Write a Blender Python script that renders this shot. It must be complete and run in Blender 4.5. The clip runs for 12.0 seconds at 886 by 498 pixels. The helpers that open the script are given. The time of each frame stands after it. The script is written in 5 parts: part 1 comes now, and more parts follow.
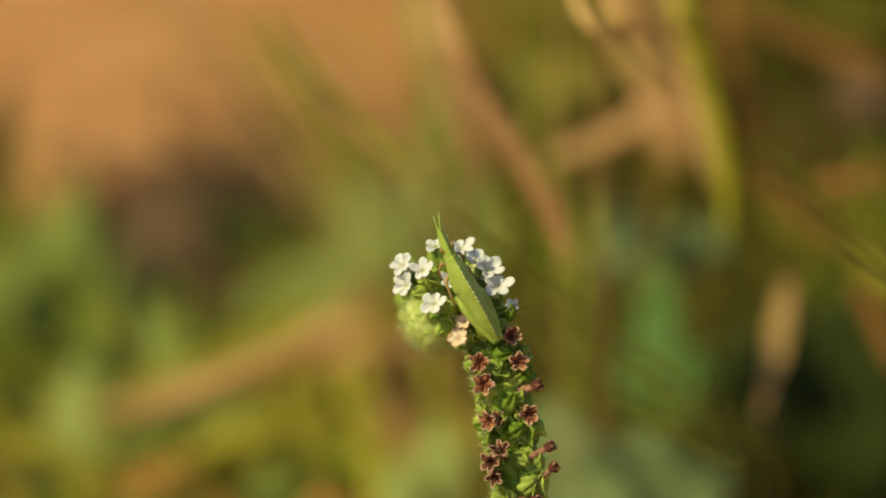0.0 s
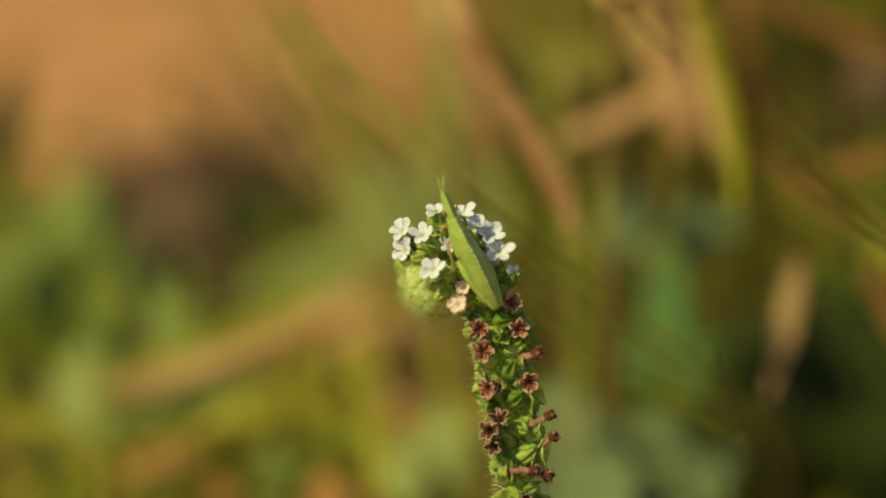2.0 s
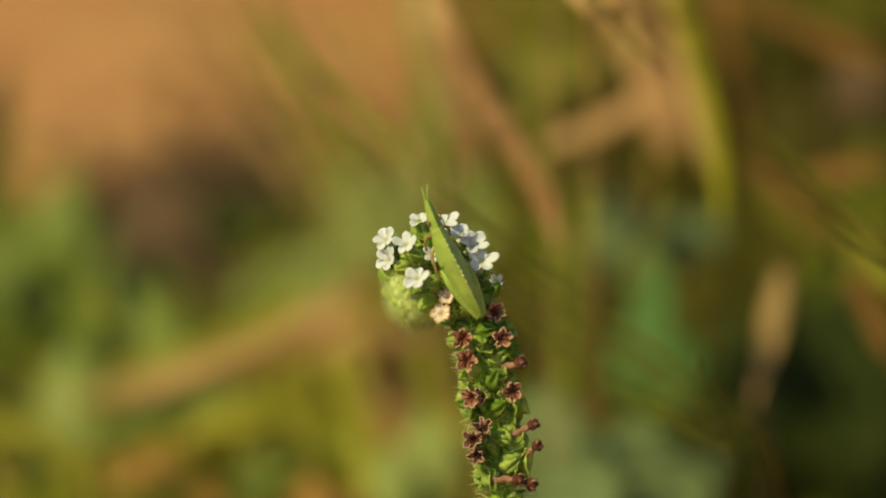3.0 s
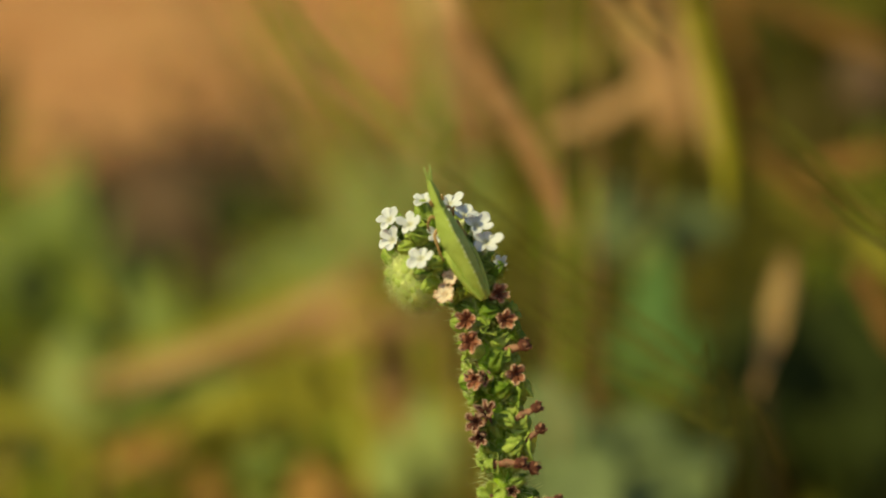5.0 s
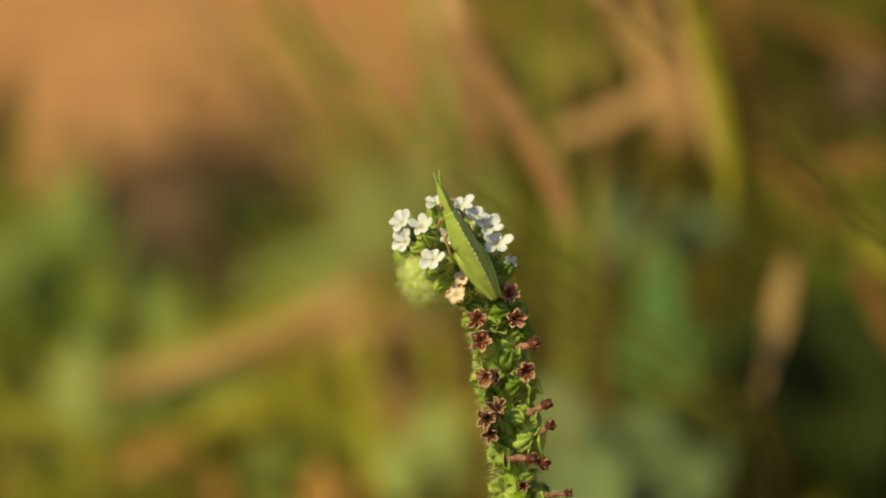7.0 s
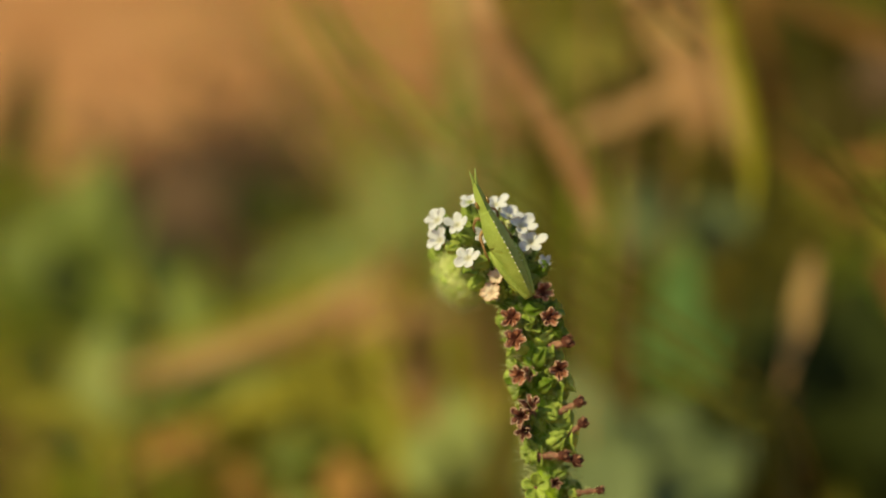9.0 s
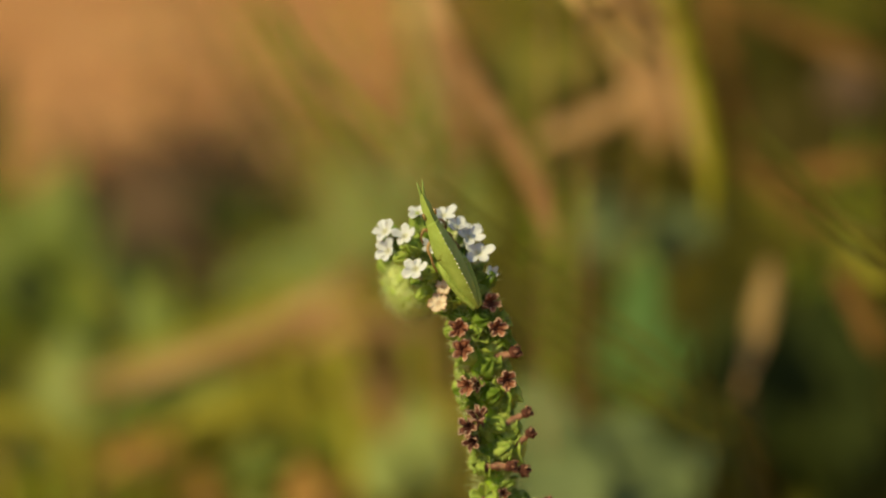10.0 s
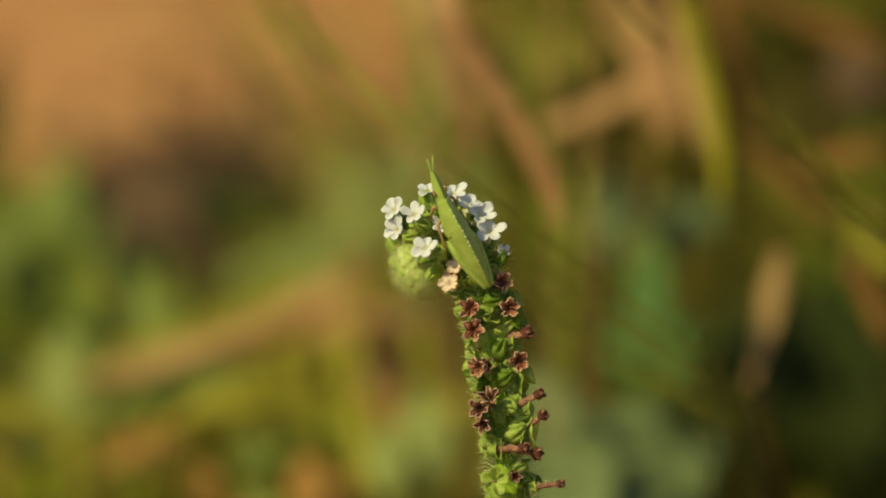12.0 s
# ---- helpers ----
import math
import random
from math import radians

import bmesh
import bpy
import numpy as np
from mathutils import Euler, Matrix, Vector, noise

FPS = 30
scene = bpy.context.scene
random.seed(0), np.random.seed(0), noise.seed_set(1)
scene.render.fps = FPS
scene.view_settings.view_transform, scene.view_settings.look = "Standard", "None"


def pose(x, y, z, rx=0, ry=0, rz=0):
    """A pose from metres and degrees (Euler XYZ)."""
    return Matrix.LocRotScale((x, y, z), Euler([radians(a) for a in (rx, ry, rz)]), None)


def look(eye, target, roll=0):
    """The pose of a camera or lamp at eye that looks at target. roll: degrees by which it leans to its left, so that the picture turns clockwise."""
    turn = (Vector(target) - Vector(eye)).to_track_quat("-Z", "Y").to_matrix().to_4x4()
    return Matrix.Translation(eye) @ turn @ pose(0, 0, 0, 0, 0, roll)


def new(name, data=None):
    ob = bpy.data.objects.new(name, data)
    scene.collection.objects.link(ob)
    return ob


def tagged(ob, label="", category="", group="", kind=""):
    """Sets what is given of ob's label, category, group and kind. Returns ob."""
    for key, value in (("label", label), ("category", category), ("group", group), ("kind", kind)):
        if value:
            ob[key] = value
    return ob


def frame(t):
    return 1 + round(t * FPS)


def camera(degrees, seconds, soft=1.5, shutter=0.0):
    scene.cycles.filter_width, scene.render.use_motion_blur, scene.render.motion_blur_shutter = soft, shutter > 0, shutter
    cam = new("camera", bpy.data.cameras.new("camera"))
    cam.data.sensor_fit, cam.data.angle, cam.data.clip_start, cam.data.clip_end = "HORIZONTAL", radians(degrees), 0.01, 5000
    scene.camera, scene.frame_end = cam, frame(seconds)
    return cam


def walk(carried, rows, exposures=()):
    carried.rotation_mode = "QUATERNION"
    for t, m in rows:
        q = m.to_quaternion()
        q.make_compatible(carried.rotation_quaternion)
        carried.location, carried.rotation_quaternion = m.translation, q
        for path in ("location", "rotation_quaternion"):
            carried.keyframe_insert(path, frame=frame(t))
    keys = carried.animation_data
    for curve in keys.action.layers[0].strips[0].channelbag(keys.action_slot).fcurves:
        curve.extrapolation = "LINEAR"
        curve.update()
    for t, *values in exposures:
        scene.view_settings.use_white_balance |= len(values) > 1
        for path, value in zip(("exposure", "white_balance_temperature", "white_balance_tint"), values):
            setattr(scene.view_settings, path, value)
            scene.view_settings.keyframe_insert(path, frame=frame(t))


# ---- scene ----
# A green grasshopper on a heliotrope spike, seen close up with a long lens; weedy ground behind, far out of focus.
cam = camera(20.0, 12.0, soft=1.8)
cam.data.dof.use_dof = True
cam.data.dof.focus_distance = 0.4048
cam.data.dof.aperture_fstop = 6.6
cam.data.dof.aperture_blades = 0

PATH = [
    (0, pose(-0.0026, -0.3882, 0.4309, 71.93, 0.84, -0.33)),
    (0.5, pose(-0.0024, -0.3904, 0.4305, 72.01, 0.89, -0.20)),
    (1, pose(-0.0022, -0.3891, 0.4269, 71.78, 0.72, 0.20)),
    (1.5, pose(-0.0002, -0.3844, 0.4246, 71.71, 0.13, -0.03)),
    (2, pose(0.0000, -0.3837, 0.4238, 71.89, 0.46, 0.19)),
    (2.5, pose(0.0000, -0.3813, 0.4239, 72.02, 0.08, -0.02)),
    (3, pose(0.0005, -0.3844, 0.4248, 72.00, 0.37, -0.10)),
    (3.2, pose(0.0004, -0.3857, 0.4258, 71.73, 0.23, -0.08)),
    (4.8, pose(0.0000, -0.3808, 0.4208, 71.84, -0.28, 0.01)),
    (5, pose(-0.0000, -0.3811, 0.4214, 71.87, -0.09, 0.07)),
    (5.5, pose(0.0009, -0.3803, 0.4221, 72.02, -0.42, -0.16)),
    (6, pose(0.0012, -0.3830, 0.4241, 71.83, -0.25, 0.03)),
    (6.5, pose(0.0009, -0.3878, 0.4263, 72.32, 0.00, -0.23)),
    (7, pose(-0.0016, -0.3911, 0.4239, 72.00, 0.15, 0.03)),
    (7.2, pose(-0.0024, -0.3885, 0.4222, 72.03, 0.35, 0.20)),
    (8.8, pose(-0.0061, -0.3915, 0.4254, 71.67, 0.19, 0.26)),
    (9, pose(-0.0058, -0.3939, 0.4269, 71.69, -0.10, 0.33)),
    (9.5, pose(-0.0026, -0.3925, 0.4271, 71.83, -0.25, -0.09)),
    (10, pose(-0.0011, -0.3947, 0.4281, 71.82, -0.21, -0.20)),
    (10.5, pose(-0.0010, -0.3932, 0.4263, 72.09, -0.01, -0.29)),
    (11, pose(-0.0023, -0.3894, 0.4230, 71.95, 0.06, -0.02)),
    (11.5, pose(-0.0032, -0.3855, 0.4213, 71.87, -0.42, 0.03)),
    (12, pose(-0.0029, -0.3880, 0.4217, 71.89, -0.17, -0.24)),
]
walk(cam, PATH, [(0, 0.25, 8050, -10), (1, 0.17, 8050, -9), (1.5, 0.10, 8050, -12), (2, 0.15, 8050, -13), (3, 0.16, 8050, -13), (5, 0.17, 8050, -13.5),
                 (6.5, 0.20, 8050, -12.5), (7, 0.23, 8050, -10), (9, 0.13, 8050, -6), (10.5, 0.10, 8050, -7), (12, 0.07, 8050, -11)])

# ---- light ----
SUN_TO = Vector((-0.60, -0.37, 0.71)).normalized()
world = bpy.data.worlds.new("sky")
scene.world = world
world.use_nodes = True
wn = world.node_tree.nodes
sky = wn.new("ShaderNodeTexSky")
sky.sky_type = "NISHITA"
sky.sun_disc = False
sky.sun_elevation = math.asin(SUN_TO.z)
sky.sun_rotation = math.atan2(SUN_TO.x, SUN_TO.y)
world.node_tree.links.new(sky.outputs[0], wn["Background"].inputs[0])
wn["Background"].inputs[1].default_value = 0.085
sun = new("sun", bpy.data.lights.new("sun", "SUN"))
sun.data.energy = 3.8
sun.data.angle = radians(0.6)
sun.data.color = (1.0, 0.87, 0.54)
sun.matrix_world = look((0, 0, 3), Vector((0, 0, 3)) - SUN_TO)


# ---- materials ----
def lin(h):
    """Linear colour from a hex triple."""
    out = []
    for i in (0, 2, 4):
        c = int(h[i:i + 2], 16) / 255
        out.append(c / 12.92 if c <= 0.04045 else ((c + 0.055) / 1.055) ** 2.4)
    return (*out, 1.0)


def material(name, dark, light, scale, rough=0.6, see_through=0.0, bump=0.0, spec=0.4, vary="", detail_scale=6.0, sheen=0.0):
    """Two tones mixed by noise at two sizes; vary 'object' or 'island' shifts the tone from piece to piece."""
    m = bpy.data.materials.new(name)
    m.use_nodes = True
    nt = m.node_tree
    n, ln = nt.nodes, nt.links
    bsdf = n["Principled BSDF"]
    co = n.new("ShaderNodeTexCoord")
    big = n.new("ShaderNodeTexNoise")
    big.inputs["Scale"].default_value = scale
    big.inputs["Detail"].default_value = 4
    fine = n.new("ShaderNodeTexNoise")
    fine.inputs["Scale"].default_value = scale * detail_scale
    fine.inputs["Detail"].default_value = 5
    ln.new(co.outputs["Object"], big.inputs["Vector"])
    ln.new(co.outputs["Object"], fine.inputs["Vector"])
    add = n.new("ShaderNodeMath")
    add.operation = "MULTIPLY_ADD"
    ln.new(fine.outputs[0], add.inputs[0])
    add.inputs[1].default_value = 0.5
    half = n.new("ShaderNodeMath")
    half.operation = "MULTIPLY"
    ln.new(big.outputs[0], half.inputs[0])
    half.inputs[1].default_value = 0.9
    ln.new(half.outputs[0], add.inputs[2])
    last = add
    if vary:
        rnd = n.new("ShaderNodeObjectInfo" if vary == "object" else "ShaderNodeNewGeometry")
        sh = n.new("ShaderNodeMath")
        sh.operation = "MULTIPLY_ADD"
        ln.new(rnd.outputs["Random" if vary == "object" else "Random Per Island"], sh.inputs[0])
        sh.inputs[1].default_value = 0.7
        off = n.new("ShaderNodeMath")
        off.operation = "SUBTRACT"
        ln.new(add.outputs[0], off.inputs[0])
        off.inputs[1].default_value = 0.35
        ln.new(off.outputs[0], sh.inputs[2])
        last = sh
    ramp = n.new("ShaderNodeValToRGB")
    ramp.color_ramp.elements[0].position, ramp.color_ramp.elements[0].color = 0.38, lin(dark)
    ramp.color_ramp.elements[1].position, ramp.color_ramp.elements[1].color = 0.95, lin(light)
    ln.new(last.outputs[0], ramp.inputs[0])
    ln.new(ramp.outputs[0], bsdf.inputs["Base Color"])
    bsdf.inputs["Roughness"].default_value = rough
    bsdf.inputs["Specular IOR Level"].default_value = spec
    if sheen:
        bsdf.inputs["Sheen Weight"].default_value = sheen
    if bump:
        b = n.new("ShaderNodeBump")
        b.inputs["Strength"].default_value = bump
        b.inputs["Distance"].default_value = 0.3 / scale
        ln.new(fine.outputs[0], b.inputs["Height"])
        ln.new(b.outputs[0], bsdf.inputs["Normal"])
    if see_through:
        tr = n.new("ShaderNodeBsdfTranslucent")
        ln.new(ramp.outputs[0], tr.inputs[0])
        mix = n.new("ShaderNodeMixShader")
        mix.inputs[0].default_value = see_through
        ln.new(bsdf.outputs[0], mix.inputs[1])
        ln.new(tr.outputs[0], mix.inputs[2])
        ln.new(mix.outputs[0], n["Material Output"].inputs[0])
    return m


def ringed(name, stops, radius, rough=0.6, see_through=0.2, bump=0.3, scale=900):
    """A petal: tone by distance from the flower's middle, broken up by noise."""
    m = material(name, "808080", "808080", scale, rough, see_through, bump, 0.25)
    nt = m.node_tree
    n, ln = nt.nodes, nt.links
    ramp = [k for k in n if k.type == "VALTORGB"][0]
    co = [k for k in n if k.type == "TEX_COORD"][0]
    noise_node = [k for k in n if k.type == "TEX_NOISE"][0]
    size = n.new("ShaderNodeVectorMath")
    size.operation = "LENGTH"
    ln.new(co.outputs["Object"], size.inputs[0])
    k = n.new("ShaderNodeMath")
    k.operation = "MULTIPLY_ADD"
    ln.new(size.outputs["Value"], k.inputs[0])
    k.inputs[1].default_value = 0.8 / radius
    nz = n.new("ShaderNodeMath")
    nz.operation = "MULTIPLY_ADD"
    ln.new(noise_node.outputs[0], nz.inputs[0])
    nz.inputs[1].default_value = 0.35
    nz.inputs[2].default_value = -0.17
    ln.new(nz.outputs[0], k.inputs[2])
    ln.new(k.outputs[0], ramp.inputs[0])
    e = ramp.color_ramp.elements
    e[0].position, e[0].color = stops[0][0], lin(stops[0][1])
    e[1].position, e[1].color = stops[-1][0], lin(stops[-1][1])
    for p, c in stops[1:-1]:
        x = e.new(p)
        x.color = lin(c)
    return m


M_WHITE = ringed("white_petal", [(0.0, "c8c084"), (0.14, "d8d6c8"), (0.35, "e4e5ee"), (1.0, "e6e7f2")], 0.0018, 0.6, 0.36, 0.1)
M_PEACH = ringed("fading_petal", [(0.0, "b07a4a"), (0.15, "eed2b6"), (0.4, "f6e8dc"), (0.8, "f2dccc"), (1.0, "d6a888")], 0.0018, 0.7, 0.4, 0.25)
M_BROWN = ringed("withered_petal", [(0.0, "1e0e0a"), (0.22, "6c3c30"), (0.55, "a86e58"), (0.9, "d0a28c")], 0.0018, 0.75, 0.12, 0.6)
M_DARKBROWN = ringed("withered_petal_dark", [(0.0, "160a08"), (0.45, "5e342c"), (0.75, "966456"), (1.0, "c89c8a")], 0.0018, 0.75, 0.1, 0.6)
M_RIM = material("withered_rim", "c09482", "e8cab8", 1200, 0.75, 0.25, 0.4)
M_TUBE = material("withered_tube", "5e342c", "b88674", 1400, 0.7, 0.05, 1.0)
M_PALETUBE = material("flower_tube", "c8cf9a", "e6e6c8", 900, 0.6, 0.2, 0.2)
M_STEM = material("stem_green", "688a18", "a4c03c", 500, 0.55, 0.15, 0.5)
M_CALYX = material("calyx_green", "7c9c34", "d2e280", 900, 0.5, 0.5, 0.6, vary="object")
M_BUD = material("bud_green", "d8e88e", "f4f8c4", 700, 0.6, 0.6, 0.1, vary="island")
M_HAIR = material("plant_hair", "d4e09c", "f4f6d4", 900, 0.4, 0.7)
M_HOPPER = material("hopper_green", "829544", "acbd68", 350, 0.55, 0.06, 0.35, 0.22, detail_scale=9)
M_HOPPER_PALE = material("hopper_pale_green", "90a852", "b8cc7a", 400, 0.45, 0.05, 0.2, 0.5)
M_DOT = material("hopper_white_dots", "e8ead0", "fbfbf0", 900, 0.5)
M_EYE = material("hopper_eye", "6a5228", "94784a", 900, 0.25, 0.0, 0.1, 0.6)
M_LEG = material("hopper_brown_leg", "7e5a34", "b8946a", 700, 0.55, 0.05, 0.4)

M_SOIL = material("sandy_red_soil", "b0683e", "f4b886", 7, 0.95, 0.0, 0.8, 0.15, detail_scale=14)
M_CLOD = material("soil_clod", "a86c44", "dca274", 40, 0.95, 0.0, 0.8, 0.15, vary="island")
# dry brown; in the hollow its dark tone stands in for shade
M_LITTER_SHADE = material("litter_and_hollow_shade", "36291e", "665040", 60, 0.9, 0.05, 0.6, 0.2, vary="island")
M_GRASS = material("grass_green", "667a1c", "a2a83a", 30, 0.5, 0.3, 0.2, 0.4, vary="island")
M_OLIVE = material("grass_olive", "8c8628", "bcb04a", 30, 0.55, 0.3, 0.2, 0.35, vary="island")
M_STRAW = material("dry_straw", "b4905a", "dcba8a", 40, 0.7, 0.25, 0.3, 0.3, vary="island")
M_YELLOW = material("blade_yellow_green", "8e8a1e", "b8b03a", 40, 0.5, 0.35, 0.2, 0.4)
M_LEAF = material("weed_leaf_green", "4a5c1c", "788438", 40, 0.5, 0.25, 0.4, 0.4, vary="island")
M_PALELEAF = material("weed_leaf_grey_green", "4a5834", "6c784c", 30, 0.55, 0.2, 0.4, 0.4, vary="island")
M_DARKGRASS = material("grass_dark_green", "46461a", "7a7028", 30, 0.6, 0.25, 0.2, 0.2, vary="island")
# near-black leaf green: shade is put into the colour
M_SHADELEAF = material("weed_leaf_painted_shade", "161e08", "2e3612", 40, 0.7, 0.15, 0.4, 0.15, vary="island")
M_BRIGHTLEAF = material("weed_leaf_bright", "78843c", "a8aa5a", 40, 0.5, 0.35, 0.3, 0.4, vary="island")
M_SAGELEAF = material("weed_leaf_sage", "66743a", "929a58", 40, 0.55, 0.3, 0.4, 0.3, vary="island")
M_UMBERLEAF = material("weed_leaf_umber", "2e280a", "483e12", 40, 0.65, 0.2, 0.4, 0.2, vary="island")
M_FRESHLEAF = material("weed_leaf_fresh", "3c5c26", "5e7e42", 40, 0.5, 0.3, 0.4, 0.3, vary="island")
M_MOSSLEAF = material("weed_leaf_moss", "585614", "827a2a", 40, 0.55, 0.3, 0.3, 0.3, vary="island")
M_RUSSET = material("half_dry_russet", "74502a", "a67a44", 40, 0.7, 0.25, 0.4, 0.25, vary="island")
M_TAN = material("dry_tan_grass", "a87e58", "d4aa82", 40, 0.7, 0.25, 0.4, 0.25, vary="island")
M_DRYLEAF = material("dry_orange_leaf", "b48a56", "dcb884", 40, 0.7, 0.3, 0.5, 0.3)


# ---- building ----
def place(bm, m):
    bmesh.ops.transform(bm, matrix=m, verts=bm.verts)
    return bm


def part(name, bm, mat_, parent=None, label="", at=None, smooth=True):
    """One mesh object out of bm, under parent, at the pose `at` in the parent's space."""
    me = bpy.data.meshes.new(name)
    bm.normal_update()
    bm.to_mesh(me)
    bm.free()
    return hang(name, me, mat_, parent, label, at, smooth)


def hang(name, me, mat_, parent=None, label="", at=None, smooth=True):
    if not me.materials:
        me.materials.append(mat_)
        if smooth:
            me.polygons.foreach_set("use_smooth", [True] * len(me.polygons))
    ob = new(name, me)
    if parent is not None:
        ob.parent = parent
    if at is not None:
        ob.matrix_basis = at
    if label:
        ob["label"] = label
    return ob


def facing(origin, normal, spin=0.0):
    """A pose at origin whose z axis points along normal."""
    q = Vector(normal).normalized().to_track_quat("Z", "Y")
    return Matrix.Translation(origin) @ q.to_matrix().to_4x4() @ Matrix.Rotation(spin, 4, "Z")


def smooth_line(points, n):
    """n points along a Catmull-Rom line through the given ones."""
    p = [Vector(q) for q in points]
    p = [p[0] * 2 - p[1]] + p + [p[-1] * 2 - p[-2]]
    out = []
    for i in range(n):
        x = i / (n - 1) * (len(p) - 3)
        k = min(int(x), len(p) - 4)
        t = x - k
        a, b, c, d = p[k:k + 4]
        out.append(0.5 * (2 * b + (c - a) * t + (2 * a - 5 * b + 4 * c - d) * t * t + (3 * b - a - 3 * c + d) * t ** 3))
    return out


def tube(bm, line, radii, sides=10, close=True):
    """A round rod along line, with one radius for each point."""
    rings = []
    side = None
    for i, p in enumerate(line):
        t = (line[min(i + 1, len(line) - 1)] - line[max(i - 1, 0)]).normalized()
        if side is None:
            side = t.orthogonal().normalized()
        side = (side - t * side.dot(t)).normalized()
        up = t.cross(side)
        rings.append([bm.verts.new(p + (side * math.cos(a) + up * math.sin(a)) * radii[i])
                      for a in (2 * math.pi * k / sides for k in range(sides))])
    for a, b in zip(rings, rings[1:]):
        for k in range(sides):
            bm.faces.new((a[k], a[(k + 1) % sides], b[(k + 1) % sides], b[k]))
    if close:
        bm.faces.new(rings[0][::-1])
        bm.faces.new(rings[-1])
    return bm


def ribbon(bm, line, widths, side, fold=0.25, thick=0.0003):
    """A grass blade or leaf strip: a keeled strip of some thickness along line."""
    side = Vector(side).normalized()
    rows = []
    for i, p in enumerate(line):
        t = (line[min(i + 1, len(line) - 1)] - line[max(i - 1, 0)]).normalized()
        s = (side - t * side.dot(t)).normalized()
        nrm = s.cross(t)
        w = widths[i] / 2
        top = [p - s * w + nrm * w * fold, p, p + s * w + nrm * w * fold]
        rows.append([bm.verts.new(q) for q in top] + [bm.verts.new(q - nrm * thick) for q in reversed(top)])
    for a, b in zip(rows, rows[1:]):
        for k in range(6):
            bm.faces.new((a[k], a[(k + 1) % 6], b[(k + 1) % 6], b[k]))
    bm.faces.new(rows[0][::-1])
    bm.faces.new(rows[-1])
    return bm


def leaf(bm, base, tip, width, up, sag=0.12, n=9, blunt=0.5, wave=0.05, seed=0):
    """A broad leaf from base to tip, folded a little along the midrib, with a waved edge and raised veins."""
    rnd = random.Random(seed)
    base, tip, up = Vector(base), Vector(tip), Vector(up).normalized()
    axis = tip - base
    length = axis.length
    s = axis.cross(up).normalized()
    nrm = s.cross(axis).normalized()
    thick = length * 0.008
    cols = (-1.0, -0.55, 0.0, 0.55, 1.0)
    rows = []
    ph = rnd.uniform(0, 6)
    for i in range(n):
        t = i / (n - 1)
        w = width / 2 * max(0.04, math.sin(math.pi * t ** (0.5 + blunt * 0.5)) ** 0.8) * (1 + wave * math.sin(9 * t + ph))
        mid = base + axis * t - nrm * sag * length * (2 * t - 1) ** 2
        row = []
        for c in cols:
            lift = abs(c) * 0.22 * w + wave * w * math.sin(7 * t * (1 if c > 0 else 1.3) + ph + c * 2)
            lift += 0.04 * w * (1 if i % 2 else -1) * (abs(c) < 0.9)
            row.append(mid + s * w * c + nrm * lift)
        rows.append([bm.verts.new(q) for q in row] + [bm.verts.new(q - nrm * thick) for q in reversed(row)])
    m = 2 * len(cols)
    for a, b in zip(rows, rows[1:]):
        for k in range(m):
            bm.faces.new((a[k], a[(k + 1) % m], b[(k + 1) % m], b[k]))
    bm.faces.new(rows[0][::-1])
    bm.faces.new(rows[-1])
    return bm


def ovoid(bm, m, seg=8, rings=6):
    bmesh.ops.create_uvsphere(bm, u_segments=seg, v_segments=rings, radius=1.0, matrix=m)
    return bm


def thing(name, at, label, category, group="", kind=""):
    ob = new(name)
    ob.empty_display_size = 0.01
    ob.matrix_basis = at
    return tagged(ob, label, category, group, kind)


# ---- ground ----
def ground_height(x, y):
    near = max(0.0, 1 - math.hypot(x, y) / 6)
    return near * (0.02 * noise.noise((x * 2.1, y * 2.1, 0.3)) + 0.008 * noise.noise((x * 9, y * 9, 1.7)))


def build_ground():
    bm = bmesh.new()
    xs = sorted({round(s * v, 3) for s in (-1, 1) for v in
                 [0.04 * i for i in range(45)] + [1.8 * 1.35 ** i for i in range(20)]})
    grid = [[bm.verts.new((x, y + 0.8, ground_height(x, y + 0.8))) for y in xs] for x in xs]
    for i in range(len(xs) - 1):
        for j in range(len(xs) - 1):
            bm.faces.new((grid[i][j], grid[i + 1][j], grid[i + 1][j + 1], grid[i][j + 1]))
    tagged(part("ground", bm, M_SOIL), "bare sandy reddish soil with weeds and dry grass", "ground", kind="structure")


build_ground()

# ---- the heliotrope spike ----
# HEAD: axes of the flower head, x to the side, y up the spike, z towards the viewer, in millimetres.
HEAD = pose(0, 0, 0.30, 72, 0, 0)
MM = Matrix.Scale(0.001, 4)
BASE = Vector((0.010, 0.012, 0.0))
TO_PLANT = Matrix.Translation(-BASE) @ HEAD
plant = thing("heliotrope", Matrix.Translation(BASE),
              "wild heliotrope with a curled spike of white and withered brown blossoms", "plant")


def head(p):
    """From millimetres in the flower head to the plant's space."""
    return TO_PLANT @ (Vector(p) * 0.001)


def turn(v):
    return TO_PLANT.to_3x3() @ Vector(v)


AXIS = [(11.0, -49.8, -3.0), (9.6, -39.9, -2.0), (8.7, -32.5, -2.0), (7.6, -25.2, -1.5), (6.6, -18.8, -1.0), (5.6, -14.3, -1.0), (4.7, -10.3, -1.0),
        (3.1, -6.7, -1.0), (1.0, -3.5, -1.5), (-1.4, -1.0, -2.5), (-4.2, -0.6, -5.0), (-6.6, -2.7, -9.0), (-7.6, -6.4, -12.0), (-6.1, -9.2, -14.0), (-4.3, -8.3, -14.0), (-4.7, -6.2, -14.0)]


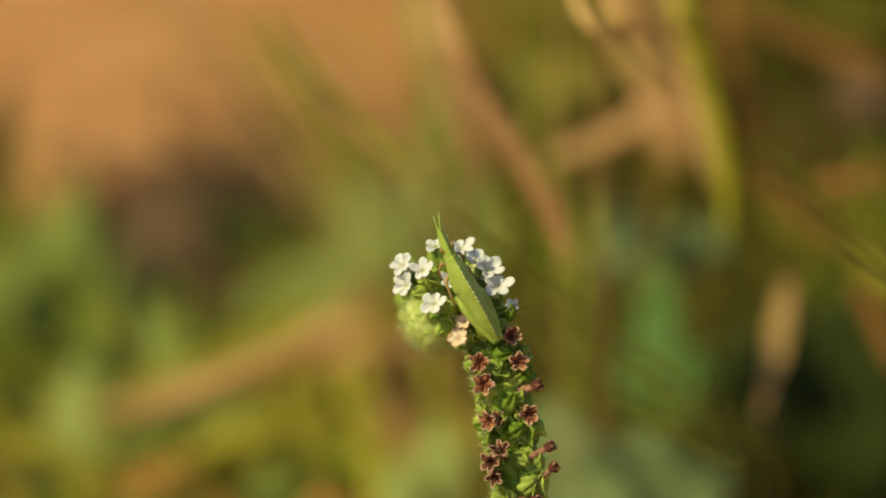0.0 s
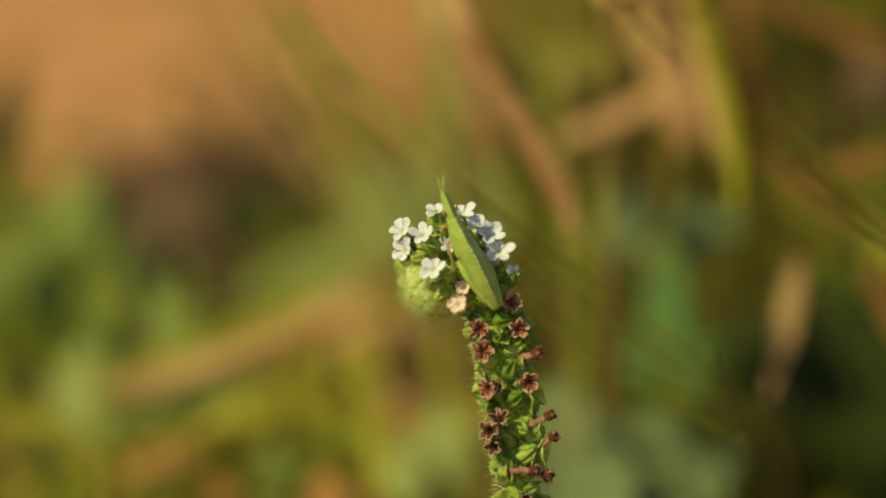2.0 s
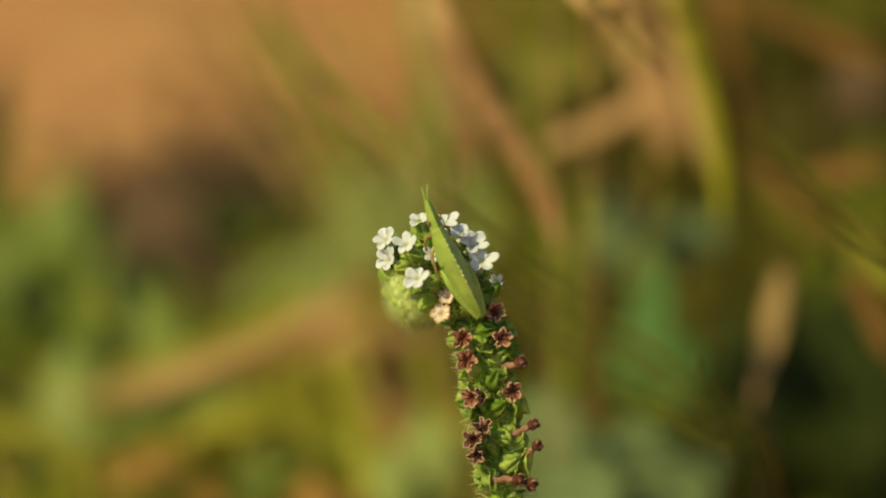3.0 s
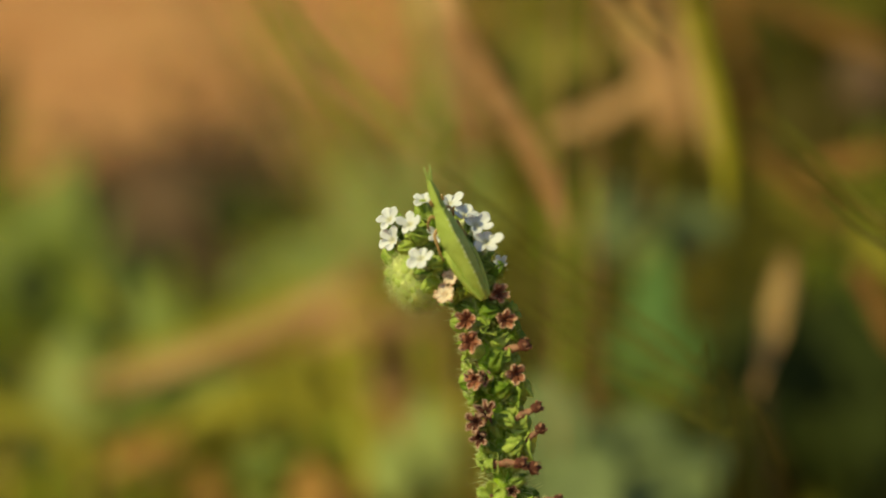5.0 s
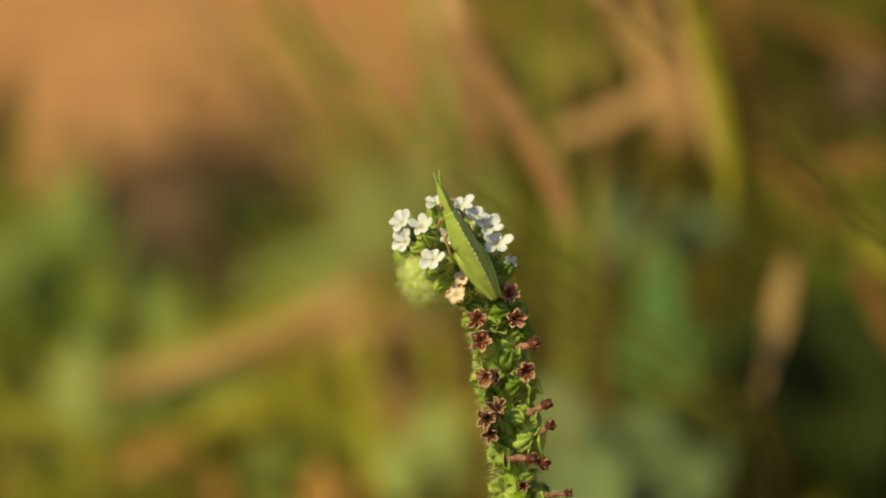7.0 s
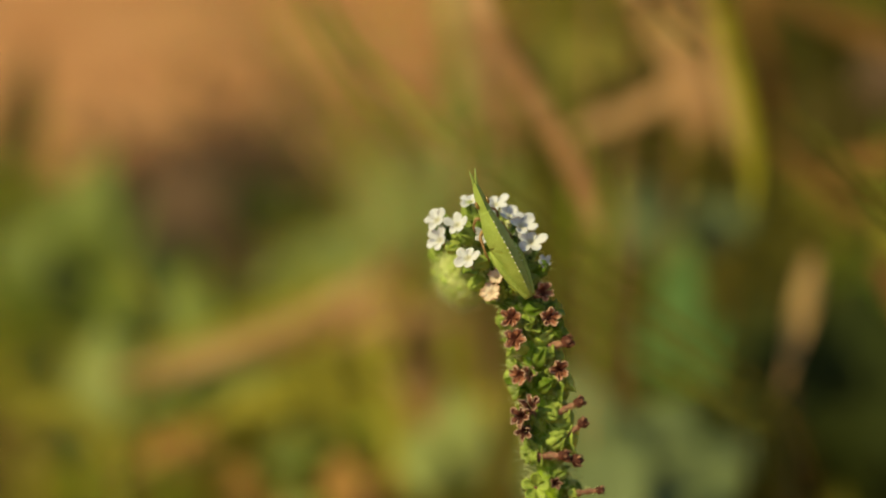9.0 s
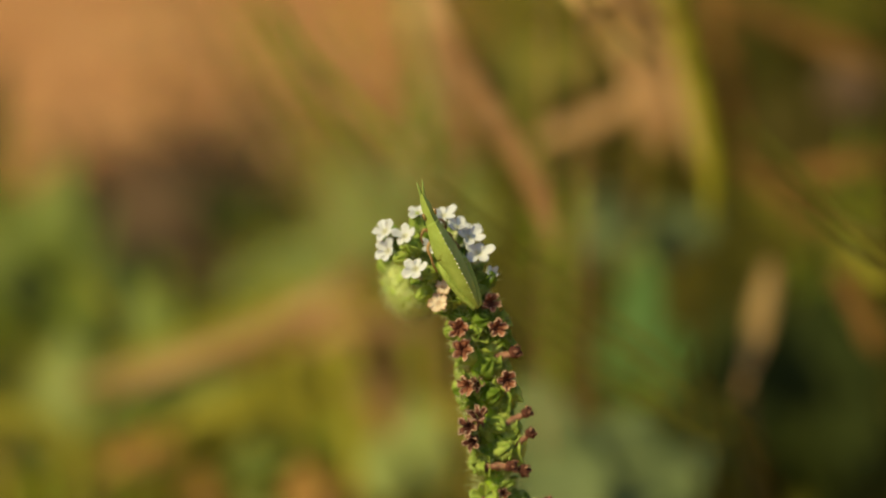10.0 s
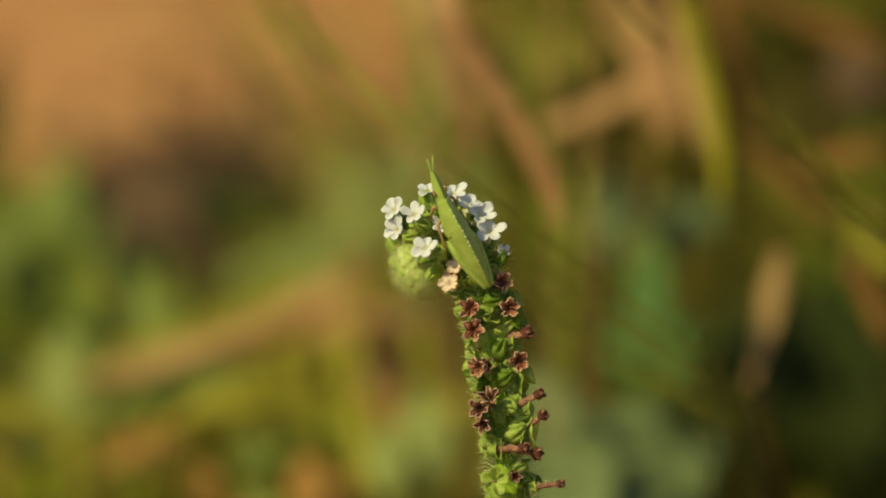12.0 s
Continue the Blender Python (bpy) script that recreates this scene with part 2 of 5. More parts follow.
def build_axis():
    line = smooth_line([head(p) for p in AXIS], 70)
    bm = bmesh.new()
    tube(bm, line, [0.0019 - 0.0011 * (i / 69) + 0.00008 * math.sin(i * 1.9) for i in range(70)], 12)
    part("flower_spike", bm, M_STEM, plant, "hairy green flower spike curled over at its tip")
    low = smooth_line([Vector((0, 0, -0.004)), Vector((0.001, -0.001, 0.08)), Vector((-0.001, -0.003, 0.17)), line[0] + (line[0] - line[2]) * 2, line[0], line[1]], 40)
    bm = bmesh.new()
    tube(bm, low, [0.0021 - 0.0009 * (i / 39) for i in range(40)], 12)
    part("stem", bm, M_STEM, plant, "upright green stem")
    return line


SPIKE = build_axis()
HAIRS = bmesh.new()
hair_rnd = random.Random(5)


def hair(p, way, length, thick=0.00005):
    """One fine tapered hair."""
    way = way.normalized()
    s = way.orthogonal().normalized()
    u = way.cross(s)
    ring = [HAIRS.verts.new(p + (s * math.cos(a) + u * math.sin(a)) * thick) for a in (0, 2.09, 4.19)]
    bend = Vector((hair_rnd.uniform(-1, 1), hair_rnd.uniform(-1, 1), hair_rnd.uniform(-1, 1))) * length * 0.2
    tip = HAIRS.verts.new(p + way * length + bend)
    for k in range(3):
        HAIRS.faces.new((ring[k], ring[(k + 1) % 3], tip))


def scatter_hairs(p, radius, count, length, towards=None, thick=0.00004):
    for _ in range(count):
        v = Vector((hair_rnd.gauss(0, 1), hair_rnd.gauss(0, 1), hair_rnd.gauss(0, 1))).normalized()
        if towards is not None:
            v = (v + towards * 0.8).normalized()
        hair(p + v * radius, v, length * hair_rnd.uniform(0.6, 1.25), thick)


for i in range(2, 52):
    p = SPIKE[i]
    t = (SPIKE[i + 1] - SPIKE[i - 1]).normalized()
    for _ in range(11):
        a = hair_rnd.uniform(0, 6.28)
        s = t.orthogonal().normalized()
        v = s * math.cos(a) + t.cross(s) * math.sin(a)
        hair(p + v * 0.0009, v + t * hair_rnd.uniform(-0.2, 0.5), 0.0022 * hair_rnd.uniform(0.6, 1.4), 0.00008)


for i in range(0, 38):
    for sx, count in ((-1, 13), (1, 9)):
        for _ in range(count):
            v = TO_PLANT.to_3x3() @ Vector((sx, hair_rnd.uniform(-0.3, 0.5), hair_rnd.uniform(-0.4, 0.5))).normalized()
            hair(SPIKE[i] + v * hair_rnd.uniform(0.0020, 0.0038), v, 0.0018 * hair_rnd.uniform(0.4, 1.3), 0.00007)


def thicken(bm, depth):
    """Gives an open sheet a second face, depth below the first, and closes the rim."""
    bm.normal_update()
    below = {v: bm.verts.new(v.co - v.normal * depth) for v in bm.verts[:]}
    rim = [e for e in bm.edges if e.is_boundary]
    for e in rim:
        a, b = (loop := e.link_loops[0]).vert, loop.link_loop_next.vert
        bm.faces.new((b, a, below[a], below[b]))
    for face in [q for q in bm.faces if all(v in below for v in q.verts)]:
        bm.faces.new([below[v] for v in reversed(face.verts)])


def white_corolla(seed, radius=1.85, cup=0.25):
    """Five rounded, slightly crinkled lobes round a small throat."""
    rnd = random.Random(seed)
    bm = bmesh.new()
    rings, sides = 9, 50
    ph = [rnd.uniform(0, 6) for _ in range(5)]
    size = [rnd.uniform(0.8, 1.1) for _ in range(5)]
    bend = [rnd.uniform(-0.7, 0.9) for _ in range(5)]
    mid = bm.verts.new((0, 0, -0.0004))
    prev = None
    for r in range(1, rings + 1):
        f = r / rings
        ring = []
        for k in range(sides):
            a = 2 * math.pi * k / sides
            lobe = int(((a + math.pi / 5) % (2 * math.pi)) / (2 * math.pi / 5)) % 5
            c = abs(math.cos(2.5 * a))
            edge = (0.50 + 0.50 * c ** 0.62) * size[lobe]
            rad = radius * f * (edge * f + 0.6 * (1 - f))
            z = -0.35 * max(0, 1 - f * 3.2) + cup * f * f * 1.2 - 0.05 * f * math.cos(5 * a)
            z += (bend[lobe] + 0.35) * c * f * f + 0.10 * f * f * math.sin(5 * a + ph[0]) + 0.09 * f * f * math.sin(3 * a + ph[1]) + 0.05 * f ** 3 * math.sin(13 * a + ph[2])
            ring.append(bm.verts.new((rad * math.cos(a) * 0.001, rad * math.sin(a) * 0.001, z * 0.001)))
        for k in range(sides):
            if prev is None:
                bm.faces.new((mid, ring[k], ring[(k + 1) % sides]))
            else:
                bm.faces.new((prev[k], ring[k], ring[(k + 1) % sides], prev[(k + 1) % sides]))
        prev = ring
    thicken(bm, 0.00010)
    return bm


def dry_corolla(seed, radius=1.7, curl=0.6, star=0.35, rim=0.05, crease=1.5, crush=1.0, fissure=2.5):
    """A withered corolla: five pinched lobes with deep creases between, and a rolled, ragged, paler rim."""
    rnd = random.Random(seed)
    bm = bmesh.new()
    rings, sides = 8, 60
    size = [rnd.uniform(0.85, 1.1) for _ in range(5)]
    lift = [rnd.uniform(-0.3, 0.5) for _ in range(5)]
    mid = bm.verts.new((0, 0, -0.0009))
    prev = None
    edge_line = []
    for r in range(1, rings + 1):
        f = r / rings
        ring = []
        for k in range(sides):
            a = 2 * math.pi * k / sides
            lobe = int(((a + math.pi / 5) % (2 * math.pi)) / (2 * math.pi / 5)) % 5
            c = abs(math.cos(2.5 * a))
            edge = (1 - star + star * c ** 1.1) * (0.5 + 0.5 * size[lobe])
            rad = radius * f * (edge * f + (1 - star * 1.1) * (1 - f)) * (1 + 0.05 * rnd.uniform(-1, 1) * f * (f > 0.6))
            z = -0.9 * max(0, 1 - f * 1.9) + curl * (lift[lobe] + 0.4) * f * f
            z -= crease * f * (1 - f * 0.3) * (1 - c) ** fissure
            z += 0.2 * math.sin(2.5 * a * 4 + seed) * f * (f > 0.5) + rnd.uniform(-0.06, 0.06)
            if r == rings:
                z += 0.4 + rnd.uniform(-0.14, 0.14)
                rad *= 0.95 + rnd.uniform(-0.09, 0.09)
            crumple = noise.noise((2.2 * math.cos(a) + seed, 2.2 * math.sin(a), f * 2.0))
            rad *= 1 + 0.30 * crush * crumple * f
            z += 0.55 * crush * noise.noise((2.8 * math.cos(a), 2.8 * math.sin(a) + seed, f * 2.5)) * f
            b = a + 0.16 * noise.noise((3 * math.cos(a), 3 * math.sin(a), seed * 1.7)) * f
            p = Vector((rad * math.cos(b), rad * math.sin(b), z)) * 0.001
            ring.append(bm.verts.new(p))
            if r == rings:
                edge_line.append(p)
        for k in range(sides):
            if prev is None:
                bm.faces.new((mid, ring[k], ring[(k + 1) % sides]))
            else:
                bm.faces.new((prev[k], ring[k], ring[(k + 1) % sides], prev[(k + 1) % sides]))
        prev = ring
    thicken(bm, 0.00014)
    inner = len(bm.faces)
    tube(bm, edge_line + edge_line[:1], [0.001 * rim * rnd.uniform(0.6, 1.3) for _ in range(sides + 1)], 5)
    bm.faces.ensure_lookup_table()
    for face in bm.faces[inner:]:
        face.material_index = 1
    return bm


def calyx_mesh(seed, length=2.3, spread=0.9, wide=1.0):
    """Five pointed, keeled sepals round a small cup, opening along +z from the base at the origin."""
    rnd = random.Random(seed)
    bm = bmesh.new()
    tube(bm, [Vector((0, 0, z * 0.001)) for z in (-0.2, 0.2, 0.7, 1.0)], [0.0004, 0.0009, 0.00105, 0.0007], 10)
    for k in range(5):
        a = 2 * math.pi * k / 5 + rnd.uniform(-0.2, 0.2)
        out = Vector((math.cos(a), math.sin(a), 0))
        ln = length * rnd.uniform(0.8, 1.2)
        sp = spread * rnd.uniform(0.7, 1.3)
        line = [(out * (0.75 + sp * t * t * 1.3) + Vector((0, 0, 0.2 + ln * t * (1 - 0.25 * t)))) * 0.001 for t in (0, 0.25, 0.5, 0.75, 1)]
        ribbon(bm, line, [w * 0.001 * wide for w in (0.9, 1.2, 1.25, 0.95, 0.2)], Vector((-math.sin(a), math.cos(a), 0)), -0.35, 0.00012)
    return bm


def mesh_of(name, bm):
    me = bpy.data.meshes.new(name)
    bm.normal_update()
    bm.to_mesh(me)
    bm.free()
    return me


def finish(me, mat_, rim=None):
    me.materials.append(mat_)
    if rim:
        me.materials.append(rim)
    me.polygons.foreach_set("use_smooth", [True] * len(me.polygons))
    return me




def knob_mesh(seed):
    """A corolla shrivelled into a rough lump, with a few ragged, paler flaps."""
    rnd = random.Random(seed)
    bm = bmesh.new()
    bmesh.ops.create_icosphere(bm, subdivisions=3, radius=0.00092)
    for v in bm.verts:
        q = v.co * 1900
        v.co *= 1 + 0.38 * noise.noise(q + Vector((seed, 0, 0))) + 0.16 * noise.noise(q * 2.7)
        v.co.z *= 1.1
    inner = len(bm.faces)
    for k in range(5):
        a = 6.28 * k / 5 + rnd.uniform(-0.3, 0.3)
        o = Vector((math.cos(a), math.sin(a), 0))
        line = [(o * 0.75 + Vector((0, 0, 0.3))) * 0.001, (o * 1.0 + Vector((0, 0, 0.7))) * 0.001, (o * rnd.uniform(0.6, 1.1) + Vector((0, 0, 1.1))) * 0.001]
        ribbon(bm, line, [0.0006, 0.0005, 0.00015], Vector((-o.y, o.x, rnd.uniform(-0.3, 0.3))), 0.3, 0.0001)
    bm.faces.ensure_lookup_table()
    for face in bm.faces[inner:]:
        face.material_index = 1
    return bm


CLUBS = [finish(mesh_of("withered_flower", knob_mesh(s)), M_DARKBROWN, M_TUBE) for s in (51, 52, 53)]
WHITES = [finish(mesh_of("white_flower", white_corolla(s, 2.02, c)), M_WHITE) for s, c in ((1, 0.3), (2, 0.6), (3, 0.1), (4, 0.9), (5, 0.5), (6, 0.2), (7, 0.7))]
FADED = [finish(mesh_of("fading_flower", dry_corolla(s, 2.0, 0.35, 0.24, 0.03, 0.3, 0.35)), M_PEACH, M_RIM) for s in (11, 12)]
BROWNS = [finish(mesh_of("withered_flower", dry_corolla(s, 1.75, c, st, 0.08, 2.2, 0.9, 3.0)), M_BROWN, M_RIM) for s, c, st in ((21, 0.3, 0.3), (22, 0.5, 0.36), (23, 0.7, 0.42))]
DARKS = [finish(mesh_of("withered_flower", dry_corolla(s, 1.75, c, st, 0.085, 1.8, 0.85, 2.6)), M_DARKBROWN, M_RIM) for s, c, st in ((31, 0.8, 0.52), (32, 1.2, 0.46), (33, 0.5, 0.5))]
CALYX = [finish(mesh_of("calyx", calyx_mesh(s, 2.1, sp, 1.55)), M_CALYX) for s, sp in ((41, 0.6), (42, 0.9), (43, 1.2))]


def plump_mesh(seed):
    """A closed, swollen calyx with five ribs and a pointed, slightly open tip."""
    rnd = random.Random(seed)
    bm = bmesh.new()
    rings = []
    for z, q in ((-0.3, 0.3), (0.0, 0.72), (0.5, 1.08), (1.1, 1.2), (1.7, 1.05), (2.2, 0.78), (2.6, 0.45), (2.9, 0.12)):
        ring = []
        for k in range(20):
            a = 2 * math.pi * k / 20
            rib = 1 + (0.05 + 0.07 * max(z, 0)) * math.cos(5 * a + 0.15 * z) + rnd.uniform(-0.06, 0.06)
            ring.append(bm.verts.new((0.001 * q * rib * math.cos(a), 0.001 * q * rib * math.sin(a), 0.001 * (z + (0.55 * math.cos(5 * a) if z > 2.0 else 0) + rnd.uniform(-0.06, 0.06)))))
        rings.append(ring)
    for a, b in zip(rings, rings[1:]):
        for k in range(20):
            bm.faces.new((a[k], a[(k + 1) % 20], b[(k + 1) % 20], b[k]))
    bm.faces.new(rings[0][::-1])
    bm.faces.new(rings[-1])
    return bm


PLUMP = [finish(mesh_of("calyx", plump_mesh(s)), M_CALYX) for s in (61, 62)]


def rod(name, mat_, r0, r1, length, seed):
    rnd = random.Random(seed)
    line = [Vector((rnd.uniform(-0.1, 0.1), rnd.uniform(-0.1, 0.1), -t * length)) * 0.001 for t in np.linspace(0, 1, 9)]
    bm = bmesh.new()
    tube(bm, line, [0.001 * (r0 + (r1 - r0) * t + rnd.uniform(-0.09, 0.09)) for t in np.linspace(0, 1, 9)], 9)
    for v in bm.verts:
        q = Vector((v.co.x, v.co.y, 0))
        v.co += q * (0.55 * noise.noise(v.co * 2600 + Vector((seed, 0, 0))))
    return finish(mesh_of(name, bm), mat_)


TUBES = {"white": rod("flower_tube", M_PALETUBE, 0.45, 0.6, 2.6, 1), "peach": rod("flower_tube", M_PALETUBE, 0.5, 0.6, 2.6, 2),
         "brown": rod("flower_tube", M_TUBE, 0.55, 0.6, 2.6, 3), "dark": rod("flower_tube", M_TUBE, 0.5, 0.55, 3.0, 4), "club": rod("flower_tube", M_TUBE, 0.42, 0.72, 5.0, 6)}
KINDS = {"white": (WHITES, "white_flower"), "peach": (FADED, "fading_flower"), "brown": (BROWNS, "withered_flower"), "dark": (DARKS, "withered_flower"), "club": (CLUBS, "withered_flower")}
TEXT = {"white": "open white five-lobed blossom", "peach": "fading peach-coloured blossom",
        "brown": "dry reddish-brown blossom", "dark": "shrivelled dark brown blossom", "club": "shrivelled closed brown blossom on a long tube"}


CENTRES = []


def clear_of_blossoms(p, gap=0.0029):
    return all((p - q).length > gap for q in CENTRES)


def blossom(kind, i, at_mm, way, size=1.0, spin=0.0, back=2.6, calyx=True):
    """A blossom with its tube and green calyx; at_mm: the middle of the corolla, way: where it faces."""
    meshes, name = KINDS[kind]
    p, w = head(at_mm), turn(way).normalized()
    CENTRES.append(p + w * 0.0004)
    ob = hang(name, meshes[i % len(meshes)], None, plant, TEXT[kind], facing(p, w, spin) @ Matrix.Scale(size, 4))
    hang("flower_tube", TUBES[kind], None, ob, "", Matrix.Translation((0, 0, {"white": -0.0007, "club": -0.0003}.get(kind, -0.0013))))
    if calyx:
        hang("calyx", CALYX[i % 3], None, ob, "hairy green calyx", Matrix.Translation((0, 0, -(back + {"club": 2.2, "white": 0.9}.get(kind, 1.5)) * 0.001)) @ Matrix.Rotation(spin * 2, 4, "Z"))
        scatter_hairs(p - w * (back - 0.3) * 0.001, 0.0012, 18, 0.0018, w * 0.3)
    if kind == "club":
        for k in range(5):
            scatter_hairs(p - w * (1.0 + 0.7 * k) * 0.001, 0.0005, 6, 0.0009)
    return ob


def build_blossoms():
    # open white blossoms round the top
    blossom("white", 0, (-5.5, 0.6, 2.0), (-0.25, 0.5, 0.85), 1.05, 0.5, 2.6)
    blossom("white", 4, (-3.7, -4.8, 4.0), (-0.3, 0.45, 0.85), 1.12, 0.2, 2.6)
    blossom("white", 1, (-8.8, 1.4, -1.5), (-0.45, 0.40, 0.8), 1.05, 1.0, 2.6)
    blossom("white", 3, (-8.3, -1.9, -0.8), (-0.5, 0.2, 0.8), 1.05, 0.1, 2.6)
    blossom("white", 4, (-3.2, 4.5, -1.0), (-0.2, 0.8, 0.6), 0.95, 0.7, 2.6)
    blossom("white", 4, (0.8, 4.0, -1.0), (0.15, 0.75, 0.65), 1.05, 0.3, 2.6)
    blossom("white", 6, (3.2, 2.0, 0.0), (0.2, 0.7, 0.65), 1.2, 0.9, 2.6)
    blossom("white", 1, (5.0, 0.4, 0.8), (0.25, 0.65, 0.7), 1.25, 0.4, 2.6)
    blossom("white", 4, (6.5, -2.2, 1.8), (0.15, 0.55, 0.8), 1.2, 0.0, 2.6)
    blossom("white", 2, (-1.3, -1.0, 2.0), (-0.1, 0.2, 1), 0.8, 0.0, 2.6)
    # fading ones behind the grasshopper's tail
    blossom("white", 0, (8.8, -5.4, 1.5), (0.35, 0.4, 0.85), 0.64, 0.6, 2.0)
    blossom("peach", 0, (1.0, -7.7, 3.0), (-0.3, 0.4, 0.85), 0.74, 0.4, 2.6)
    blossom("peach", 1, (0.1, -10.4, 3.4), (-0.35, 0.35, 0.85), 0.9, 0.9, 2.6)
    # withered ones down the spike
    blossom("brown", 1, (3.4, -14.4, 3.2), (-0.25, 0.1, 1), 1.0, 0.3, 2.4)
    blossom("brown", 0, (4.0, -17.9, 3.4), (-0.15, 0.05, 1), 1.08, 0.1, 2.4)
    blossom("brown", 2, (8.6, -10.2, 2.5), (0.45, 0.2, 0.9), 0.95, 0.8, 2.4)
    blossom("brown", 2, (9.7, -14.4, 3.0), (0.25, 0.1, 1), 0.95, 0.2, 2.4)
    blossom("brown", 2, (4.7, -23.9, 2.6), (-0.6, -0.1, 0.8), 1.0, 0.5, 2.2)
    blossom("dark", 0, (6.5, -23.7, 1.6), (-0.2, 0.4, 0.9), 0.8, 0.0, 2.2)
    blossom("brown", 1, (11.3, -22.9, 3.0), (0.25, 0.05, 1), 1.0, 0.7, 2.4)
    blossom("club", 1, (12.6, -18.4, 2.0), (0.8, 0.3, 0.5), 1.05, 0.2, 4.0)
    blossom("dark", 1, (6.6, -28.9, 2.4), (-0.2, 0.55, 0.8), 1.05, 0.6, 2.2)
    blossom("dark", 0, (5.0, -30.6, 3.0), (-0.45, 0.1, 0.9), 1.05, 0.1, 2.2)
    blossom("dark", 2, (5.5, -33.1, 2.8), (-0.3, -0.2, 0.9), 0.9, 0.8, 2.2)
    blossom("club", 0, (14.6, -28.3, 1.5), (0.84, 0.5, 0.25), 0.95, 0.3, 4.4)
    blossom("club", 1, (15.2, -31.7, 1.5), (0.75, 0.65, 0.25), 0.9, 1.1, 4.4)
    blossom("club", 0, (12.1, -36.9, 2.8), (0.9, 0.1, 0.4), 0.95, 0.4, 4.2)
    blossom("club", 1, (14.2, -37.8, 2.0), (0.9, -0.1, 0.5), 1.05, 0.9, 4.2)
    blossom("dark", 2, (10.8, -41.5, 2.6), (0.2, -0.1, 1), 0.6, 0.0, 2.6)
    blossom("club", 0, (18.1, -42.8, 1.0), (0.97, 0.15, 0.2), 0.75, 0.5, 4.8)


build_blossoms()


def build_green_calyces():
    """Empty calyces and nutlets crowded along both sides of the spike."""
    rnd = random.Random(8)
    n = 0
    for i in range(0, 42):
        p = SPIKE[i]
        for side in (-1, -0.6, -0.2, 0.2, 0.6, 1):
            if rnd.random() < 0.58:
                continue
            way = turn((side * rnd.uniform(0.6, 1.1), rnd.uniform(-0.1, 0.6), rnd.uniform(-0.5, 0.75))).normalized()
            if not clear_of_blossoms(p + way * 0.0036):
                continue
            hang("calyx", (PLUMP if n % 3 else CALYX)[n // 2 % 2], None, plant, "", facing(p + way * rnd.uniform(0.0008, 0.0016), way, rnd.uniform(0, 6)) @ Matrix.Scale(rnd.uniform(0.95, 1.3), 4))
            scatter_hairs(p + way * 0.0022, 0.0012, 48, 0.0013, way)
            n += 1
    # pointed bracts standing out between the calyces
    for i in range(0, 44):
        for side in (-1, 1):
            if rnd.random() < 0.55:
                continue
            way = turn((side * rnd.uniform(0.5, 1.0), rnd.uniform(-0.15, 0.5), rnd.uniform(-0.2, 0.8))).normalized()
            a = SPIKE[i] + way * 0.0014
            if not clear_of_blossoms(a + way * 0.003):
                continue
            bm = bmesh.new()
            leaf(bm, a, a + way * rnd.uniform(0.0024, 0.0038), rnd.uniform(0.0010, 0.0016), turn((0, 0.8, 0.7)), 0.15, 7, 0.3, 0.05, i * 2 + (side > 0))
            part("bract", bm, M_CALYX, plant)
            scatter_hairs(a + way * 0.002, 0.0006, 9, 0.0012, way)
    right_side = [((11.5, -15.9, 1.0), (0.9, 0.35, 0.2), 1.25), ((10.8, -19.8, 1.5), (0.9, 0.1, 0.4), 1.3), ((13.1, -24.6, 1.0), (0.9, 0.35, 0.2), 1.2),
                  ((12.0, -27.3, 1.0), (0.95, -0.1, 0.3), 1.2), ((13.1, -30.4, 1.0), (0.95, 0.2, 0.2), 1.25), ((14.0, -34.2, 1.0), (0.95, 0.1, 0.2), 1.35),
                  ((12.6, -35.3, 2.0), (0.8, -0.2, 0.5), 1.2), ((10.9, -12.5, 1.0), (0.9, 0.3, 0.3), 1.1)]
    left_side = [((2.3, -26.4, 0.5), (-0.9, 0.1, 0.4), 1.1), ((1.6, -22.4, 0.5), (-0.95, 0.2, 0.3), 1.15), ((2.7, -30.5, 0.0), (-0.95, 0.1, 0.2), 1.1),
                 ((4.3, -36.7, 0.5), (-0.9, 0.2, 0.4), 1.2), ((1.2, -16.5, 0.5), (-0.95, 0.1, 0.3), 1.1), ((0.8, -13.4, 0.5), (-0.95, 0.1, 0.3), 1.05),
                 ((1.4, -19.4, 0.3), (-0.95, 0.25, 0.2), 1.0)]
    left_side = [((x + 0.9, y, z), way, size * 0.9) for (x, y, z), way, size in left_side]
    right_side = [((x + 1.3, y, z), way, size * 1.05) for (x, y, z), way, size in right_side]
    for at_mm, way, size in right_side + left_side:
        w = turn(way).normalized()
        p = head(at_mm) - w * 0.0026 * size - turn((0, 0, 0.0008))
        hang("calyx", CALYX[n % 3], None, plant, "", facing(p, w, n) @ Matrix.Scale(size, 4))
        scatter_hairs(p + w * 0.0009, 0.0010, 12, 0.0015, w)
        n += 1
    # the open, empty calyx low on the spike
    bm = white_corolla(77, 2.5, 0.9)
    dish = part("open_calyx", bm, M_CALYX, plant, "open pale green calyx without a blossom", facing(head((7.5, -42.3, 2.4)), turn((-0.1, 0.1, 1)), 0.3))
    bm = bmesh.new()
    ovoid(bm, Matrix.Translation((0, 0, -0.0002)) @ Matrix.Diagonal((0.0003, 0.0003, 0.0004, 1)), 10, 6)
    part("pistil", bm, M_TUBE, dish, "brown withered pistil")
    scatter_hairs(head((7.5, -42.3, 2.0)), 0.0022, 60, 0.0012)


build_green_calyces()


